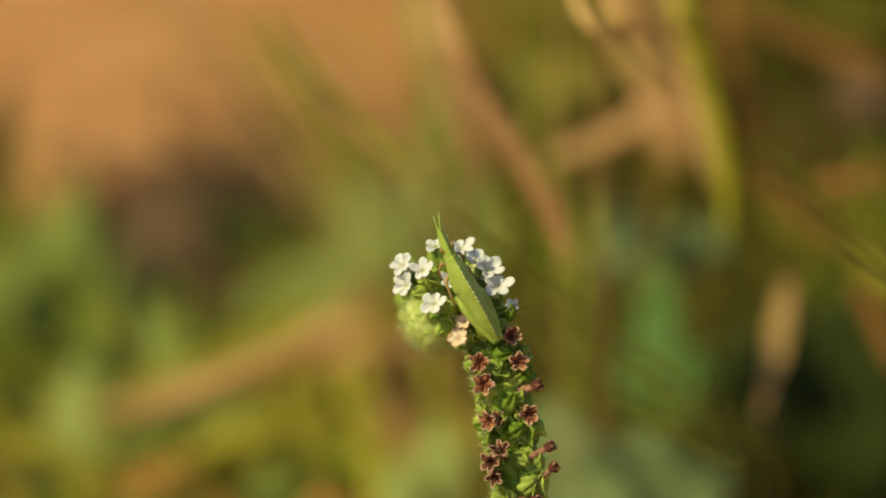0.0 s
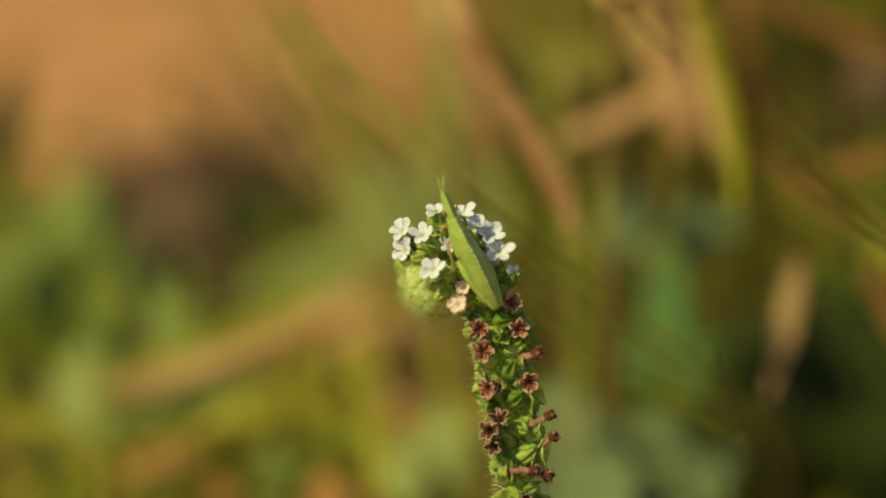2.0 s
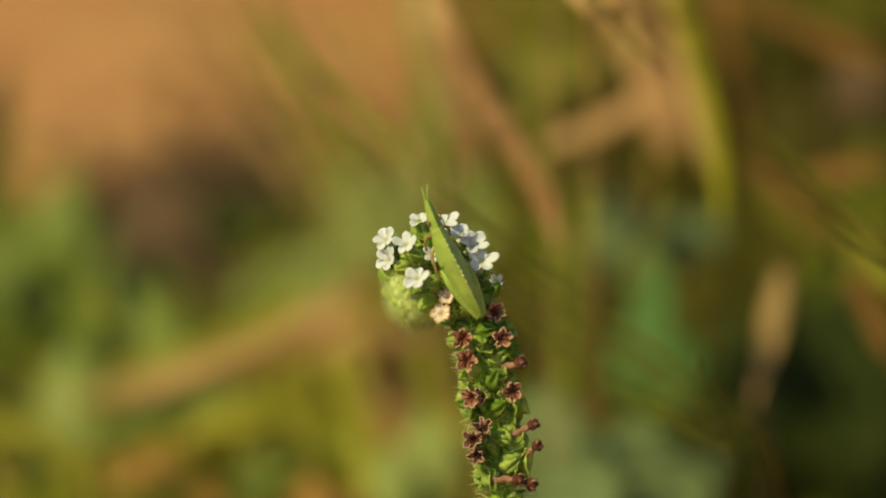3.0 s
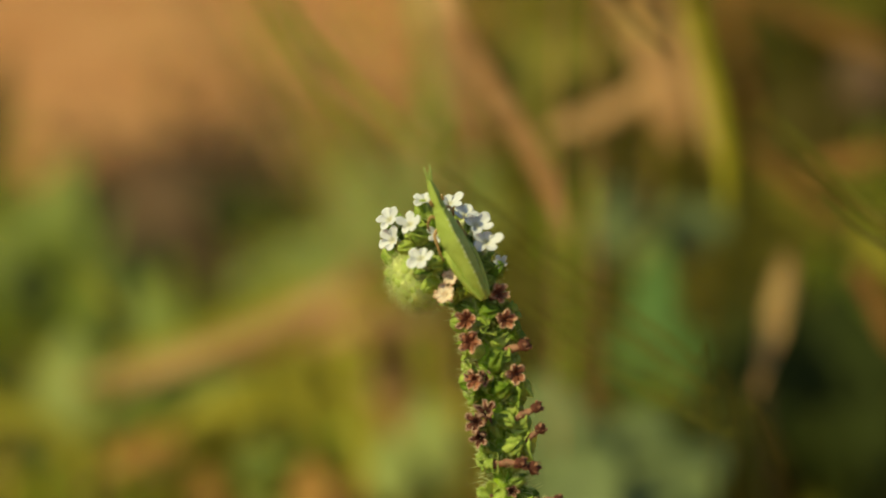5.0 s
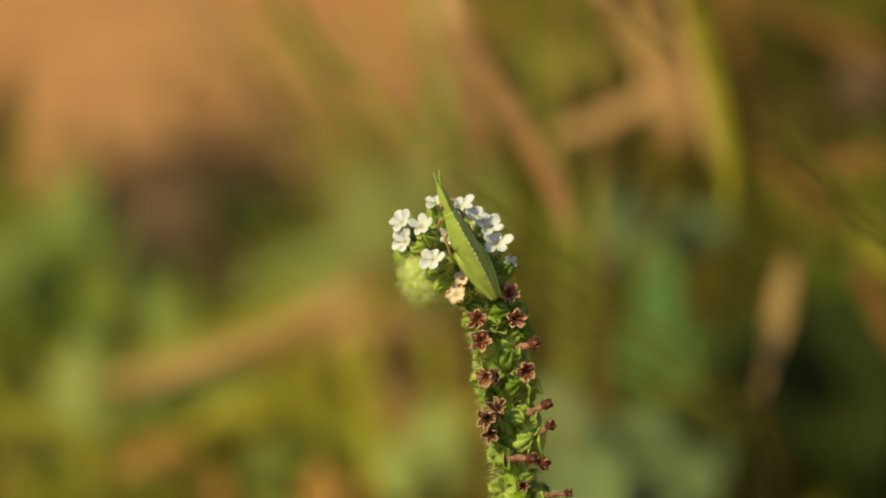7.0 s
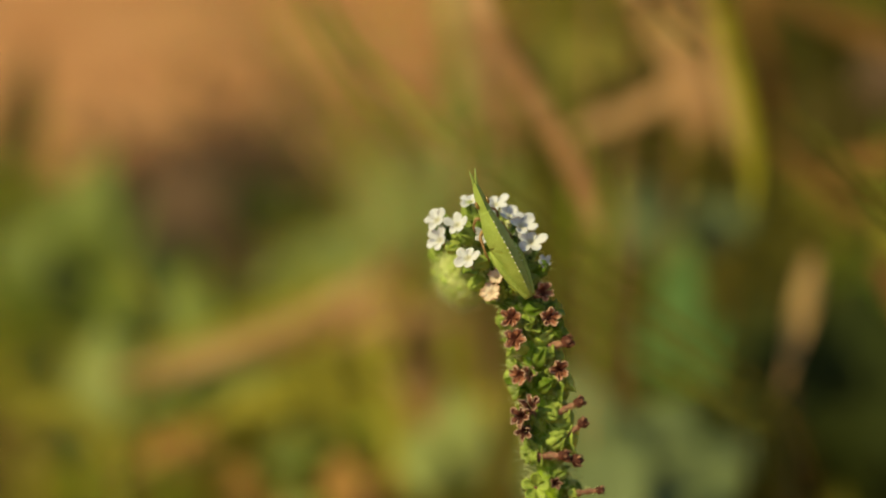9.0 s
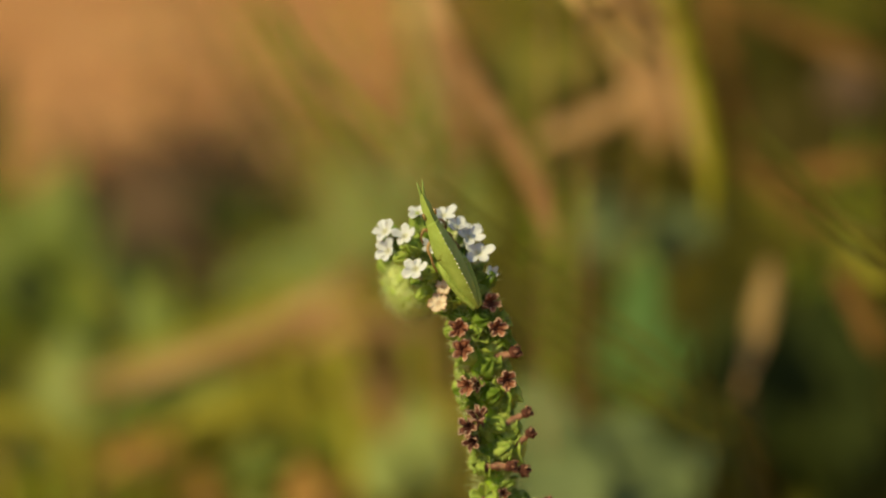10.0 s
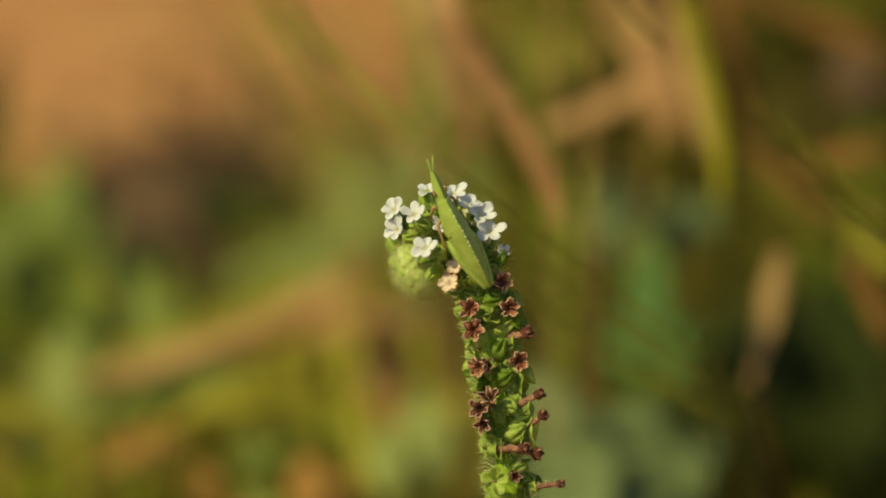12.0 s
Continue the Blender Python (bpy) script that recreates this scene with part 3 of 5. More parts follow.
def build_coil():
    """The curled tip: a tight double row of hairy buds wound into a ball."""
    rnd = random.Random(12)
    bm = bmesh.new()
    centre = Vector((-4.1, -7.5, -10.0))
    for i in range(95):
        t = i / 94
        z = 1 - 2 * t
        r = math.sqrt(max(0, 1 - z * z))
        a = i * 2.39996
        v = Vector((r * math.cos(a), r * math.sin(a), z))
        p = head(centre + Vector((v.x * 3.9, v.y * 4.7, v.z * 3.4)))
        way = turn(v + Vector((rnd.uniform(-0.3, 0.3), rnd.uniform(-0.3, 0.3), 0)))
        k = rnd.uniform(0.8, 1.15)
        ovoid(bm, facing(p, way) @ Matrix.Diagonal((0.0010 * k, 0.0010 * k, 0.0008 * k, 1)), 8, 6)
        scatter_hairs(p, 0.0008, 26, 0.0020, way.normalized() * 1.5, 0.000035)
    ovoid(bm, TO_PLANT @ MM @ Matrix.Translation(centre) @ Matrix.Diagonal((4.3, 5.1, 3.9, 1)), 18, 12)
    part("bud_coil", bm, M_BUD, plant, "tight ball of hairy pale green buds")
    # buds where the spike bends over
    for i in range(40, 60):
        for side in (-1, 1):
            way = turn((side * rnd.uniform(0.2, 0.9), rnd.uniform(0.0, 0.9), rnd.uniform(0.0, 0.8))).normalized()
            hang("bud", PLUMP[i % 2], None, plant, "", facing(SPIKE[i] + way * 0.0006, way, rnd.uniform(0, 6)) @ Matrix.Scale(rnd.uniform(0.75, 1.0), 4))
            scatter_hairs(SPIKE[i] + way * 0.0015, 0.0007, 9, 0.0013, way)


build_coil()


def build_head_calyces():
    """Swollen yellow-green calyces between the blossoms of the head."""
    for i, (at_mm, way, size) in enumerate([((-3.9, -1.3, 1.0), (-0.5, 0.2, 0.8), 1.2), ((-6.1, -3.0, 0.0), (-0.6, -0.1, 0.7), 1.0), ((-1.4, -5.6, 1.5), (-0.5, -0.2, 0.8), 1.1),
                                            ((8.0, -6.8, 0.5), (0.4, 0.5, 0.6), 1.15), ((2.0, -10.3, 1.5), (0.1, 0.1, 1), 1.0), ((-3.3, 2.4, -2.0), (-0.2, 0.8, 0.5), 1.2),
                                            ((-1.3, 1.0, -0.5), (-0.3, 0.6, 0.7), 1.1), ((2.5, 0.8, -2.0), (0.3, 0.7, 0.5), 1.1), ((-2.2, -8.9, 0.0), (-0.5, -0.4, 0.7), 1.1)]):
        w = turn(way).normalized()
        p = head(at_mm)
        hang("calyx", PLUMP[i % 2], None, plant, "swollen yellow-green calyx", facing(p - w * 0.0014, w, i) @ Matrix.Scale(size, 4))
        scatter_hairs(p, 0.0012, 26, 0.0016, w * 0.5)


build_head_calyces()
part("hairs", HAIRS, M_HAIR, plant, "fine pale bristly hairs")


# ---- the grasshopper ----
# Its own space: x from tail to head, y to its left, z up from the spike, in millimetres.
def hopper_pose():
    tail, nose = Vector((6.3, -10.7, 4.2)), Vector((-3.1, 6.4, 6.5))
    x = (nose - tail).normalized()
    z = Vector((0.12, 0.10, 1.0))
    z = (z - x * z.dot(x)).normalized()
    y = z.cross(x)
    m = Matrix((x, y, z)).transposed().to_4x4()
    m.translation = tail * 0.001
    return HEAD @ m


HOPPER = hopper_pose()
hopper = thing("grasshopper", HOPPER @ Matrix.Scale(1.065, 4), "slender green grasshopper nymph clinging to the flower spike", "grasshopper")


def shell(bm, stations, steps=28):
    """A keeled body: rows of (x, half width, ridge height, depth, ridge shift)."""
    st = np.array(stations, float)
    rings = []
    for i in range(steps):
        x = st[0, 0] + (st[-1, 0] - st[0, 0]) * i / (steps - 1)
        w, h, b = (np.interp(x, st[:, 0], st[:, c]) * (0.86, 1.9, 1.0)[c - 1] for c in (1, 2, 3))
        wob = 1 + 0.018 * math.sin(x * 5.2)
        prof = [(0, h * 1.04), (0.13, h * 0.93), (0.42, h * 0.68), (0.74, h * 0.36), (0.97, h * 0.02), (1.0, -b * 0.16), (0.86, -b * 0.55), (0.45, -b * 0.92), (0, -b)]
        ring = [(y * w * wob, z) for y, z in prof] + [(-y * w * wob, z) for y, z in prof[-2:0:-1]]
        rings.append([bm.verts.new((x * 0.001, y * 0.001, z * 0.001)) for y, z in ring])
    n = len(rings[0])
    for a, b in zip(rings, rings[1:]):
        for k in range(n):
            bm.faces.new((a[k], a[(k + 1) % n], b[(k + 1) % n], b[k]))
        bm.edges.get((a[0], b[0])).smooth = False
    bm.faces.new(rings[0][::-1])
    bm.faces.new(rings[-1])
    bmesh.ops.recalc_face_normals(bm, faces=bm.faces[:])
    return bm


def bow(bm):
    """The fore body and head bend a little to one side."""
    for v in bm.verts:
        if v.co.x > 0.0105:
            v.co.y -= 0.0010 * ((v.co.x - 0.0105) / 0.0085) ** 1.3
    return bm


def limb(name, pts, radii, mat_, parent, label=""):
    line = smooth_line([Vector(p) * 0.001 for p in pts], 14)
    xs = np.linspace(0, 1, len(radii))
    bm = bmesh.new()
    tube(bm, line, [0.001 * float(np.interp(i / 13, xs, radii)) for i in range(14)], 9)
    return part(name, bow(bm), mat_, parent, label)


def build_hopper():
    bm = shell(bmesh.new(), [(-0.35, 0.55, 0.2, 0.4), (0.6, 0.9, 0.55, 0.6), (2, 1.3, 1.0, 0.95), (4, 1.8, 1.4, 1.3), (7, 2.1, 1.75, 1.6), (9.5, 2.2, 1.9, 1.7), (12, 1.84, 1.55, 1.5), (13.5, 1.36, 1.1, 1.2)], 40)
    part("body", bow(bm), M_HOPPER, hopper, "keeled green abdomen and thorax")
    bm = shell(bmesh.new(), [(9.0, 2.2, 1.82, 0.7), (9.8, 2.22, 1.9, 0.7), (11, 2.08, 1.78, 0.8), (12.6, 1.76, 1.54, 0.9), (14.0, 1.3, 1.12, 0.9), (14.7, 1.16, 0.95, 0.8)], 16)
    part("pronotum", bow(bm), M_HOPPER, hopper, "green shield behind the head")
    bm = shell(bmesh.new(), [(14.2, 1.22, 0.85, 1.3), (15.3, 1.16, 0.8, 1.5), (16.6, 1.02, 0.68, 1.2), (18.0, 0.76, 0.48, 0.7), (19.0, 0.46, 0.3, 0.35), (19.5, 0.2, 0.16, 0.15)], 24)
    hd = part("head", bow(bm), M_HOPPER, hopper, "pointed slanting green head")
    for s in (-1, 1):
        bm = bmesh.new()
        ovoid(bm, Matrix.Translation((0.0160, s * 0.00092, 0.00022)) @ Matrix.Rotation(0.35, 4, "Y") @ Matrix.Diagonal((0.00062, 0.0003, 0.00042, 1)), 12, 8)
        part("eye", bow(bm), M_EYE, hd, "small brown eye")
        line = smooth_line([Vector(p) * 0.001 for p in ((18.7, s * 0.2, 0.1), (19.6, s * 0.26 - 0.15, 0.3), (20.2, s * 0.34 - 0.2, 0.45), (21.2, s * 0.5 - 0.3, 0.5))], 12)
        bm = bmesh.new()
        ribbon(bm, line, [0.001 * w for w in (0.3, 0.4, 0.46, 0.48, 0.46, 0.42, 0.38, 0.34, 0.28, 0.22, 0.15, 0.06)], (0, 1, 0.2), 0.3, 0.00018)
        part("antenna", bow(bm), M_HOPPER_PALE, hd, "flattened tapering green feeler")
        # jumping leg folded along the flank
        fem = limb("hind_thigh", [(8.6, s * 1.6, -0.9), (6.4, s * 1.82, -0.1 if s > 0 else -0.7), (3.4, s * 1.5, 0.1 if s > 0 else -0.5), (0.6, s * 0.8, 0.1), (-0.2, s * 0.6, 0.05)], (0.5, 0.66, 0.6, 0.48, 0.36, 0.3), M_HOPPER, hopper, "slim green jumping thigh folded along the flank")
        limb("hind_shin", [(-0.3, s * 0.62, -0.1), (2.5, s * 1.3, -0.9), (5.5, s * 1.9, -1.4), (8.0, s * 2.1, -1.8)], (0.25, 0.2, 0.18, 0.15), M_HOPPER_PALE, fem)
        mid = limb("middle_leg", [(12.0, s * 1.4, -1.2), (11.4, s * 2.15, -0.9 if s > 0 else -2.6), (10.2, s * 2.35, -0.7 if s > 0 else -3.2)], (0.3, 0.26, 0.22), M_LEG, hopper, "reddish-brown leg gripping the spike")
        limb("shin", [(10.2, s * 2.35, -0.7 if s > 0 else -3.2), (8.8, s * 2.6, -0.9 if s > 0 else -3.5), (7.4, s * 2.55, -1.6 if s > 0 else -3.8)], (0.2, 0.19, 0.15), M_LEG, mid)
        front = limb("front_leg", [(13.6, s * 0.9, -1.2), (14.1, s * 1.5, -1.1 if s > 0 else -2.6), (13.7, s * 2.1, -1.2 if s > 0 else -3.0)], (0.28, 0.26, 0.22), M_LEG, hopper, "reddish-brown front leg")
        limb("shin", [(13.7, s * 2.1, -1.2 if s > 0 else -3.0), (13.0, s * 2.3, -2.0 if s > 0 else -3.4), (12.2, s * 2.2, -2.8 if s > 0 else -4.0)], (0.2, 0.18, 0.14), M_LEG, front)
    # pale beads along the back's keel and along the lower edge of the flank
    st = [(0.6, 0.5, 0.45), (2, 1.05, 0.9), (4, 1.6, 1.35), (7, 2.15, 1.75), (9.6, 2.42, 2.0), (12.6, 1.95, 1.65), (14.5, 1.4, 1.25)]
    xs = [q[0] for q in st]
    rnd = random.Random(3)
    for x in [0.9 + 0.86 * i + rnd.uniform(-0.12, 0.12) for i in range(15)]:
        h = float(np.interp(x, xs, [q[2] for q in st])) * 1.975
        bm = bmesh.new()
        r = rnd.uniform(0.00009, 0.00015)
        ovoid(bm, Matrix.Translation((x * 0.001, rnd.uniform(-0.05, 0.05) * 0.001, h * 0.001)) @ Matrix.Scale(r, 4), 8, 6)
        part("bead", bow(bm), M_DOT, hopper, "tiny white bead on the keel" if x < 1.5 else "")
    for x in [0.8 + 0.75 * i for i in range(10)]:
        for s in (-1, 1):
            w = float(np.interp(x, xs, [q[1] for q in st])) * 0.88
            bm = bmesh.new()
            ovoid(bm, Matrix.Translation((x * 0.001, s * w * 0.001, 0)) @ Matrix.Scale(rnd.uniform(0.00005, 0.0001), 4), 8, 6)
            part("bead", bow(bm), M_DOT, hopper)


build_hopper()


# ---- weeds and grass behind ----
def rooted(p):
    """The spot on the ground under p."""
    return Vector((p[0], p[1], ground_height(p[0], p[1]) - 0.003))


def broad_weed(name, leaves, mat_, label, category="weed", seed=0, group=""):
    """A weed with broad leaves on one rooted stem: rows of (leaf base, leaf tip, width)."""
    rnd = random.Random(seed)
    mid = sum((Vector(a) for a, b, w in leaves), Vector()) / len(leaves)
    root = rooted(mid)
    top = max(Vector(a).z for a, b, w in leaves)
    ob = thing(name, Matrix.Translation(root), label, category, group)
    line = smooth_line([Vector((0, 0, 0)), Vector((rnd.uniform(-0.01, 0.01), rnd.uniform(-0.01, 0.01), (top - root.z) * 0.5)), Vector((mid.x, mid.y, top)) - root], 10)
    bm = bmesh.new()
    tube(bm, line, [0.003 - 0.0018 * i / 9 for i in range(10)], 8)
    part("stem", bm, M_STEM, ob)
    for i, (a, b, w) in enumerate(leaves):
        a, b = Vector(a) - root, Vector(b) - root
        near = min(line, key=lambda q: (q - a).length)
        bm = bmesh.new()
        up = Vector((rnd.uniform(-0.5, 0.1), -0.75 + rnd.uniform(-0.2, 0.2), 0.7))
        leaf(bm, a, b, w, up, rnd.uniform(0.04, 0.14), 11, 0.5, 0.06, seed * 31 + i)
        if (near - a).length > 0.004:
            tube(bm, smooth_line([near, (near + a) / 2 + Vector((0, 0, 0.003)), a], 5), [0.0012] * 5, 6)
        part("leaf", bm, mat_, ob)
    return ob


def single_blade(name, pts, width, mat_, label="", category="", rooted_end=None, culm=False, owner=None):
    """One long grass blade through pts, rooted where it meets the ground; culm: a leaf that droops from a thin standing stalk.
    Without an owner it is a plant of its own."""
    pts = [Vector(p) for p in pts]
    if rooted_end is not None:
        pts = pts + [rooted(rooted_end)]
    if owner is None:
        owner = thing(name, Matrix.Translation(pts[-1]), label, category)
    origin = owner.matrix_basis.translation
    side = (pts[2] - pts[0]).cross(Vector((-0.25, -0.75, 0.6)))
    bm = bmesh.new()
    if culm:
        line = smooth_line([p - origin for p in pts], 31)
        k = round(31 * (len(pts) - 3) / (len(pts) - 1))
        ribbon(bm, line[:k + 1], [max(0.0005, width * min(1, 5 * i / k + 0.1, 4 * (1 - i / k))) for i in range(k + 1)], side, 0.22, 0.0004)
        part("blade", bm, mat_, owner)
        bm = bmesh.new()
        tube(bm, line[k:], [min(0.0007, width * 0.22) + 0.0002 * i / (31 - k) for i in range(31 - k)], 7)
        part("stalk", bm, mat_, owner)
    else:
        n = 22
        line = smooth_line([p - origin for p in pts], n)
        k = n if not label else n - 5
        ribbon(bm, line[:k], [width * max(0.06, min(1, 3.2 * i / n + 0.08)) * (1 - 0.75 * (i / n) ** 3) for i in range(k)], side, 0.22, 0.0004)
        part("blade", bm, mat_, owner)
        if k < n:
            # the rolled sheath at its foot
            bm = bmesh.new()
            tube(bm, line[k - 2:], [width * 0.16 + 0.0004] * (n - k + 2), 7)
            part("sheath", bm, mat_, owner)
    return owner


def grass_tuft(bm, x, y, rnd, count, height, spread, width, lean=(0, 0)):
    z = ground_height(x, y) - 0.004
    for _ in range(count):
        a = rnd.uniform(0, 6.28)
        d = Vector((math.cos(a), math.sin(a), 0))
        h = height * rnd.uniform(0.5, 1.2)
        b = Vector((x, y, z)) + d * rnd.uniform(0, 0.025)
        out = d * spread * rnd.uniform(0.2, 1.3) + Vector((lean[0], lean[1], 0)) * h
        line = [b, b + out * 0.15 + Vector((0, 0, h * 0.4)), b + out * 0.5 + Vector((0, 0, h * 0.78)), b + out + Vector((0, 0, h * rnd.uniform(0.7, 1.05)))]
        w = width * rnd.uniform(0.7, 1.2)
        ribbon(bm, line, [w, w * 0.95, w * 0.65, w * 0.08], (-d.y, d.x, 0.1), 0.2, 0.0003)


def build_background_weeds():
    broad_weed("leafy_weed", [
        ((-0.156, 0.555, 0.073), (-0.174, 0.603, 0.131), 0.030), ((-0.154, 0.557, 0.079), (-0.151, 0.580, 0.150), 0.028), ((-0.150, 0.549, 0.084), (-0.135, 0.584, 0.132), 0.026),
        ((-0.148, 0.548, 0.080), (-0.119, 0.539, 0.111), 0.024), ((-0.161, 0.549, 0.084), (-0.188, 0.561, 0.122), 0.030), ((-0.151, 0.538, 0.079), (-0.131, 0.520, 0.113), 0.024),
        ((-0.160, 0.538, 0.079), (-0.166, 0.520, 0.113), 0.026), ((-0.157, 0.569, 0.087), (-0.159, 0.561, 0.122), 0.03),
        ((-0.145, 0.546, 0.076), (-0.103, 0.534, 0.099), 0.026), ((-0.146, 0.565, 0.074), (-0.114, 0.595, 0.107), 0.028), ((-0.144, 0.510, 0.085), (-0.108, 0.496, 0.099), 0.022)],
        M_LEAF, "leafy green weed standing in dry grass", "weed", 1)
    # the hollow's shade is built from near-black leaves
    broad_weed("hollow_shade_weed", [
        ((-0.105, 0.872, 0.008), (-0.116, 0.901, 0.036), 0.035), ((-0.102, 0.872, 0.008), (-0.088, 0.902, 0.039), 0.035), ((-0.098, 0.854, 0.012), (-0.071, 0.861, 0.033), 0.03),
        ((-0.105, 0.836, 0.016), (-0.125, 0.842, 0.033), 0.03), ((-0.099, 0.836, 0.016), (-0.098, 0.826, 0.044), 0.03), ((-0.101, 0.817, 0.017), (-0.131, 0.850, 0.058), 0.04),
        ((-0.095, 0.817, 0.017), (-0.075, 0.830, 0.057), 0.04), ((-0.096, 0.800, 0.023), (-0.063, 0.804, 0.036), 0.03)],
        M_SHADELEAF, "low weed coloured dark as the hollow's shade, beside bare soil", "weed", 3)
    # brown part of the hollow's shade, made as dark leaves
    broad_weed("brown_shade_weed", [
        ((-0.151, 0.836, 0.016), (-0.165, 0.868, 0.055), 0.034), ((-0.150, 0.836, 0.016), (-0.145, 0.853, 0.066), 0.034), ((-0.146, 0.818, 0.020), (-0.126, 0.831, 0.060), 0.034), ((-0.149, 0.818, 0.020), (-0.166, 0.824, 0.038), 0.03)],
        M_LITTER_SHADE, "dark brown weed standing in for shade beside bare soil", "weed", 11)
    broad_weed("leafy_weed", [
        ((-0.034, 0.691, 0.044), (-0.050, 0.721, 0.077), 0.034), ((-0.032, 0.691, 0.044), (-0.027, 0.709, 0.100), 0.032), ((-0.029, 0.682, 0.047), (-0.006, 0.706, 0.092), 0.034),
        ((-0.031, 0.672, 0.045), (-0.055, 0.660, 0.070), 0.03), ((-0.026, 0.663, 0.048), (0.001, 0.663, 0.077), 0.03), ((-0.031, 0.654, 0.051), (-0.035, 0.654, 0.080), 0.03),
        ((-0.021, 0.656, 0.056), (0.013, 0.623, 0.135), 0.026), ((-0.020, 0.639, 0.062), (-0.003, 0.626, 0.144), 0.03), ((-0.018, 0.621, 0.068), (0.022, 0.599, 0.118), 0.026)],
        M_SAGELEAF, "grey-green leafy weed behind the flower spike", "weed", 4)
    # leaves coloured near black in place of the shade at the lower right
    broad_weed("shade_toned_weed", [
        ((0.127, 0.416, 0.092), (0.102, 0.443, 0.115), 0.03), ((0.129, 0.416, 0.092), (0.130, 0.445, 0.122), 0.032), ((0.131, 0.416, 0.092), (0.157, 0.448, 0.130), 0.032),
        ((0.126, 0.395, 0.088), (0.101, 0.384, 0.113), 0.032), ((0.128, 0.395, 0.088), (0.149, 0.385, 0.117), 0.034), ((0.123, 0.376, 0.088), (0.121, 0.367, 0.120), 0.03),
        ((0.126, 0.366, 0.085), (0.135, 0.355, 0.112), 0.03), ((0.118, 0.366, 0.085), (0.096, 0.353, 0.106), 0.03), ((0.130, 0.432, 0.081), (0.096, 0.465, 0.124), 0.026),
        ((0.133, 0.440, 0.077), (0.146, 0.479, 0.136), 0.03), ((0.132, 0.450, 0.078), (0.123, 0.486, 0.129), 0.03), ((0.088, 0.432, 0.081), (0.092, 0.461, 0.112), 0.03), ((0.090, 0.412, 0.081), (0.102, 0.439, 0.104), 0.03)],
        M_SHADELEAF, "leafy weed with shade put into its near-black green", "weed", 8)
    # broad leaves behind the spike
    broad_weed("olive_weed", [
        ((0.1453, 0.5660, 0.1353), (0.1381, 0.5952, 0.1806), 0.0247),
        ((0.1570, 0.5830, 0.1278), (0.1634, 0.6089, 0.1678), 0.0252),
        ((0.1465, 0.6052, 0.1258), (0.1322, 0.6310, 0.1548), 0.0211),
        ((0.1583, 0.5641, 0.1359), (0.1778, 0.5858, 0.1692), 0.0225)],
        M_UMBERLEAF, "olive-brown weed in the tall grass", "weed", 37)
    broad_weed("dry_weed", [
        ((0.1579, 0.5335, 0.1762), (0.1558, 0.5554, 0.1993), 0.0173),
        ((0.1676, 0.5510, 0.1693), (0.1720, 0.5709, 0.1889), 0.0154)],
        M_LITTER_SHADE, "withered brown weed in the tall grass", "weed", 38)
    broad_weed("olive_weed", [
        ((-0.1897, 0.6086, 0.1266), (-0.1833, 0.6395, 0.1787), 0.0142),
        ((-0.1828, 0.5624, 0.1450), (-0.1809, 0.5879, 0.1795), 0.0135)],
        M_UMBERLEAF, "olive-brown weed beside bare soil", "weed", 35)
    broad_weed("small_weed", [
        ((-0.1238, 0.3678, 0.1112), (-0.1252, 0.3956, 0.1417), 0.0175),
        ((-0.1305, 0.3848, 0.1021), (-0.1358, 0.4051, 0.1141), 0.0094),
        ((-0.1223, 0.3867, 0.1033), (-0.1181, 0.4076, 0.1131), 0.0094)],
        M_SAGELEAF, "sage-green weed with an upright leaf", "weed", 2)
    broad_weed("leafy_weed", [
        ((0.0607, 0.3776, 0.1752), (0.0532, 0.3994, 0.1931), 0.0171),
        ((0.0732, 0.3946, 0.1659), (0.0772, 0.4148, 0.1809), 0.0148),
        ((0.0852, 0.4132, 0.1617), (0.0933, 0.4322, 0.1746), 0.0123),
        ((0.0583, 0.4052, 0.1623), (0.0480, 0.4242, 0.1700), 0.0112)],
        M_PALELEAF, "grey-green leafy weed among dry grass", "weed", 6)
    broad_weed("leafy_weed", [
        ((0.0570, 0.2875, 0.1604), (0.0639, 0.3161, 0.1978), 0.0146),
        ((0.0553, 0.3057, 0.1515), (0.0522, 0.3282, 0.1681), 0.0100),
        ((0.0685, 0.3140, 0.1483), (0.0762, 0.3357, 0.1654), 0.0110)],
        M_FRESHLEAF, "tall weed with long upright green leaves", "weed", 5)
    broad_weed("broad_leaved_weed", [
        ((0.0325, 0.2374, 0.1408), (0.0263, 0.2681, 0.1746), 0.0306),
        ((0.0407, 0.2455, 0.1355), (0.0597, 0.2724, 0.1638), 0.0310),
        ((0.0461, 0.2349, 0.1371), (0.0780, 0.2570, 0.1574), 0.0275),
        ((0.0272, 0.2559, 0.1325), (0.0191, 0.2817, 0.1540), 0.0220),
        ((0.0330, 0.2180, 0.1465), (0.0414, 0.2420, 0.1652), 0.0252),
        ((0.0403, 0.2145, 0.1400), (0.0638, 0.2351, 0.1535), 0.0223)],
        M_PALELEAF, "low weed with broad grey-green leaves", "weed", 7)
    broad_weed("moss_green_weed", [
        ((0.0333, 0.4489, 0.1987), (0.0220, 0.4713, 0.2251), 0.0213),
        ((0.0420, 0.4673, 0.1917), (0.0425, 0.4905, 0.2227), 0.0218),
        ((0.0510, 0.4873, 0.1905), (0.0578, 0.5078, 0.2125), 0.0182),
        ((0.0289, 0.4866, 0.1844), (0.0190, 0.5060, 0.1982), 0.0162)],
        M_MOSSLEAF, "olive-green weed among dry grass", "weed", 9)
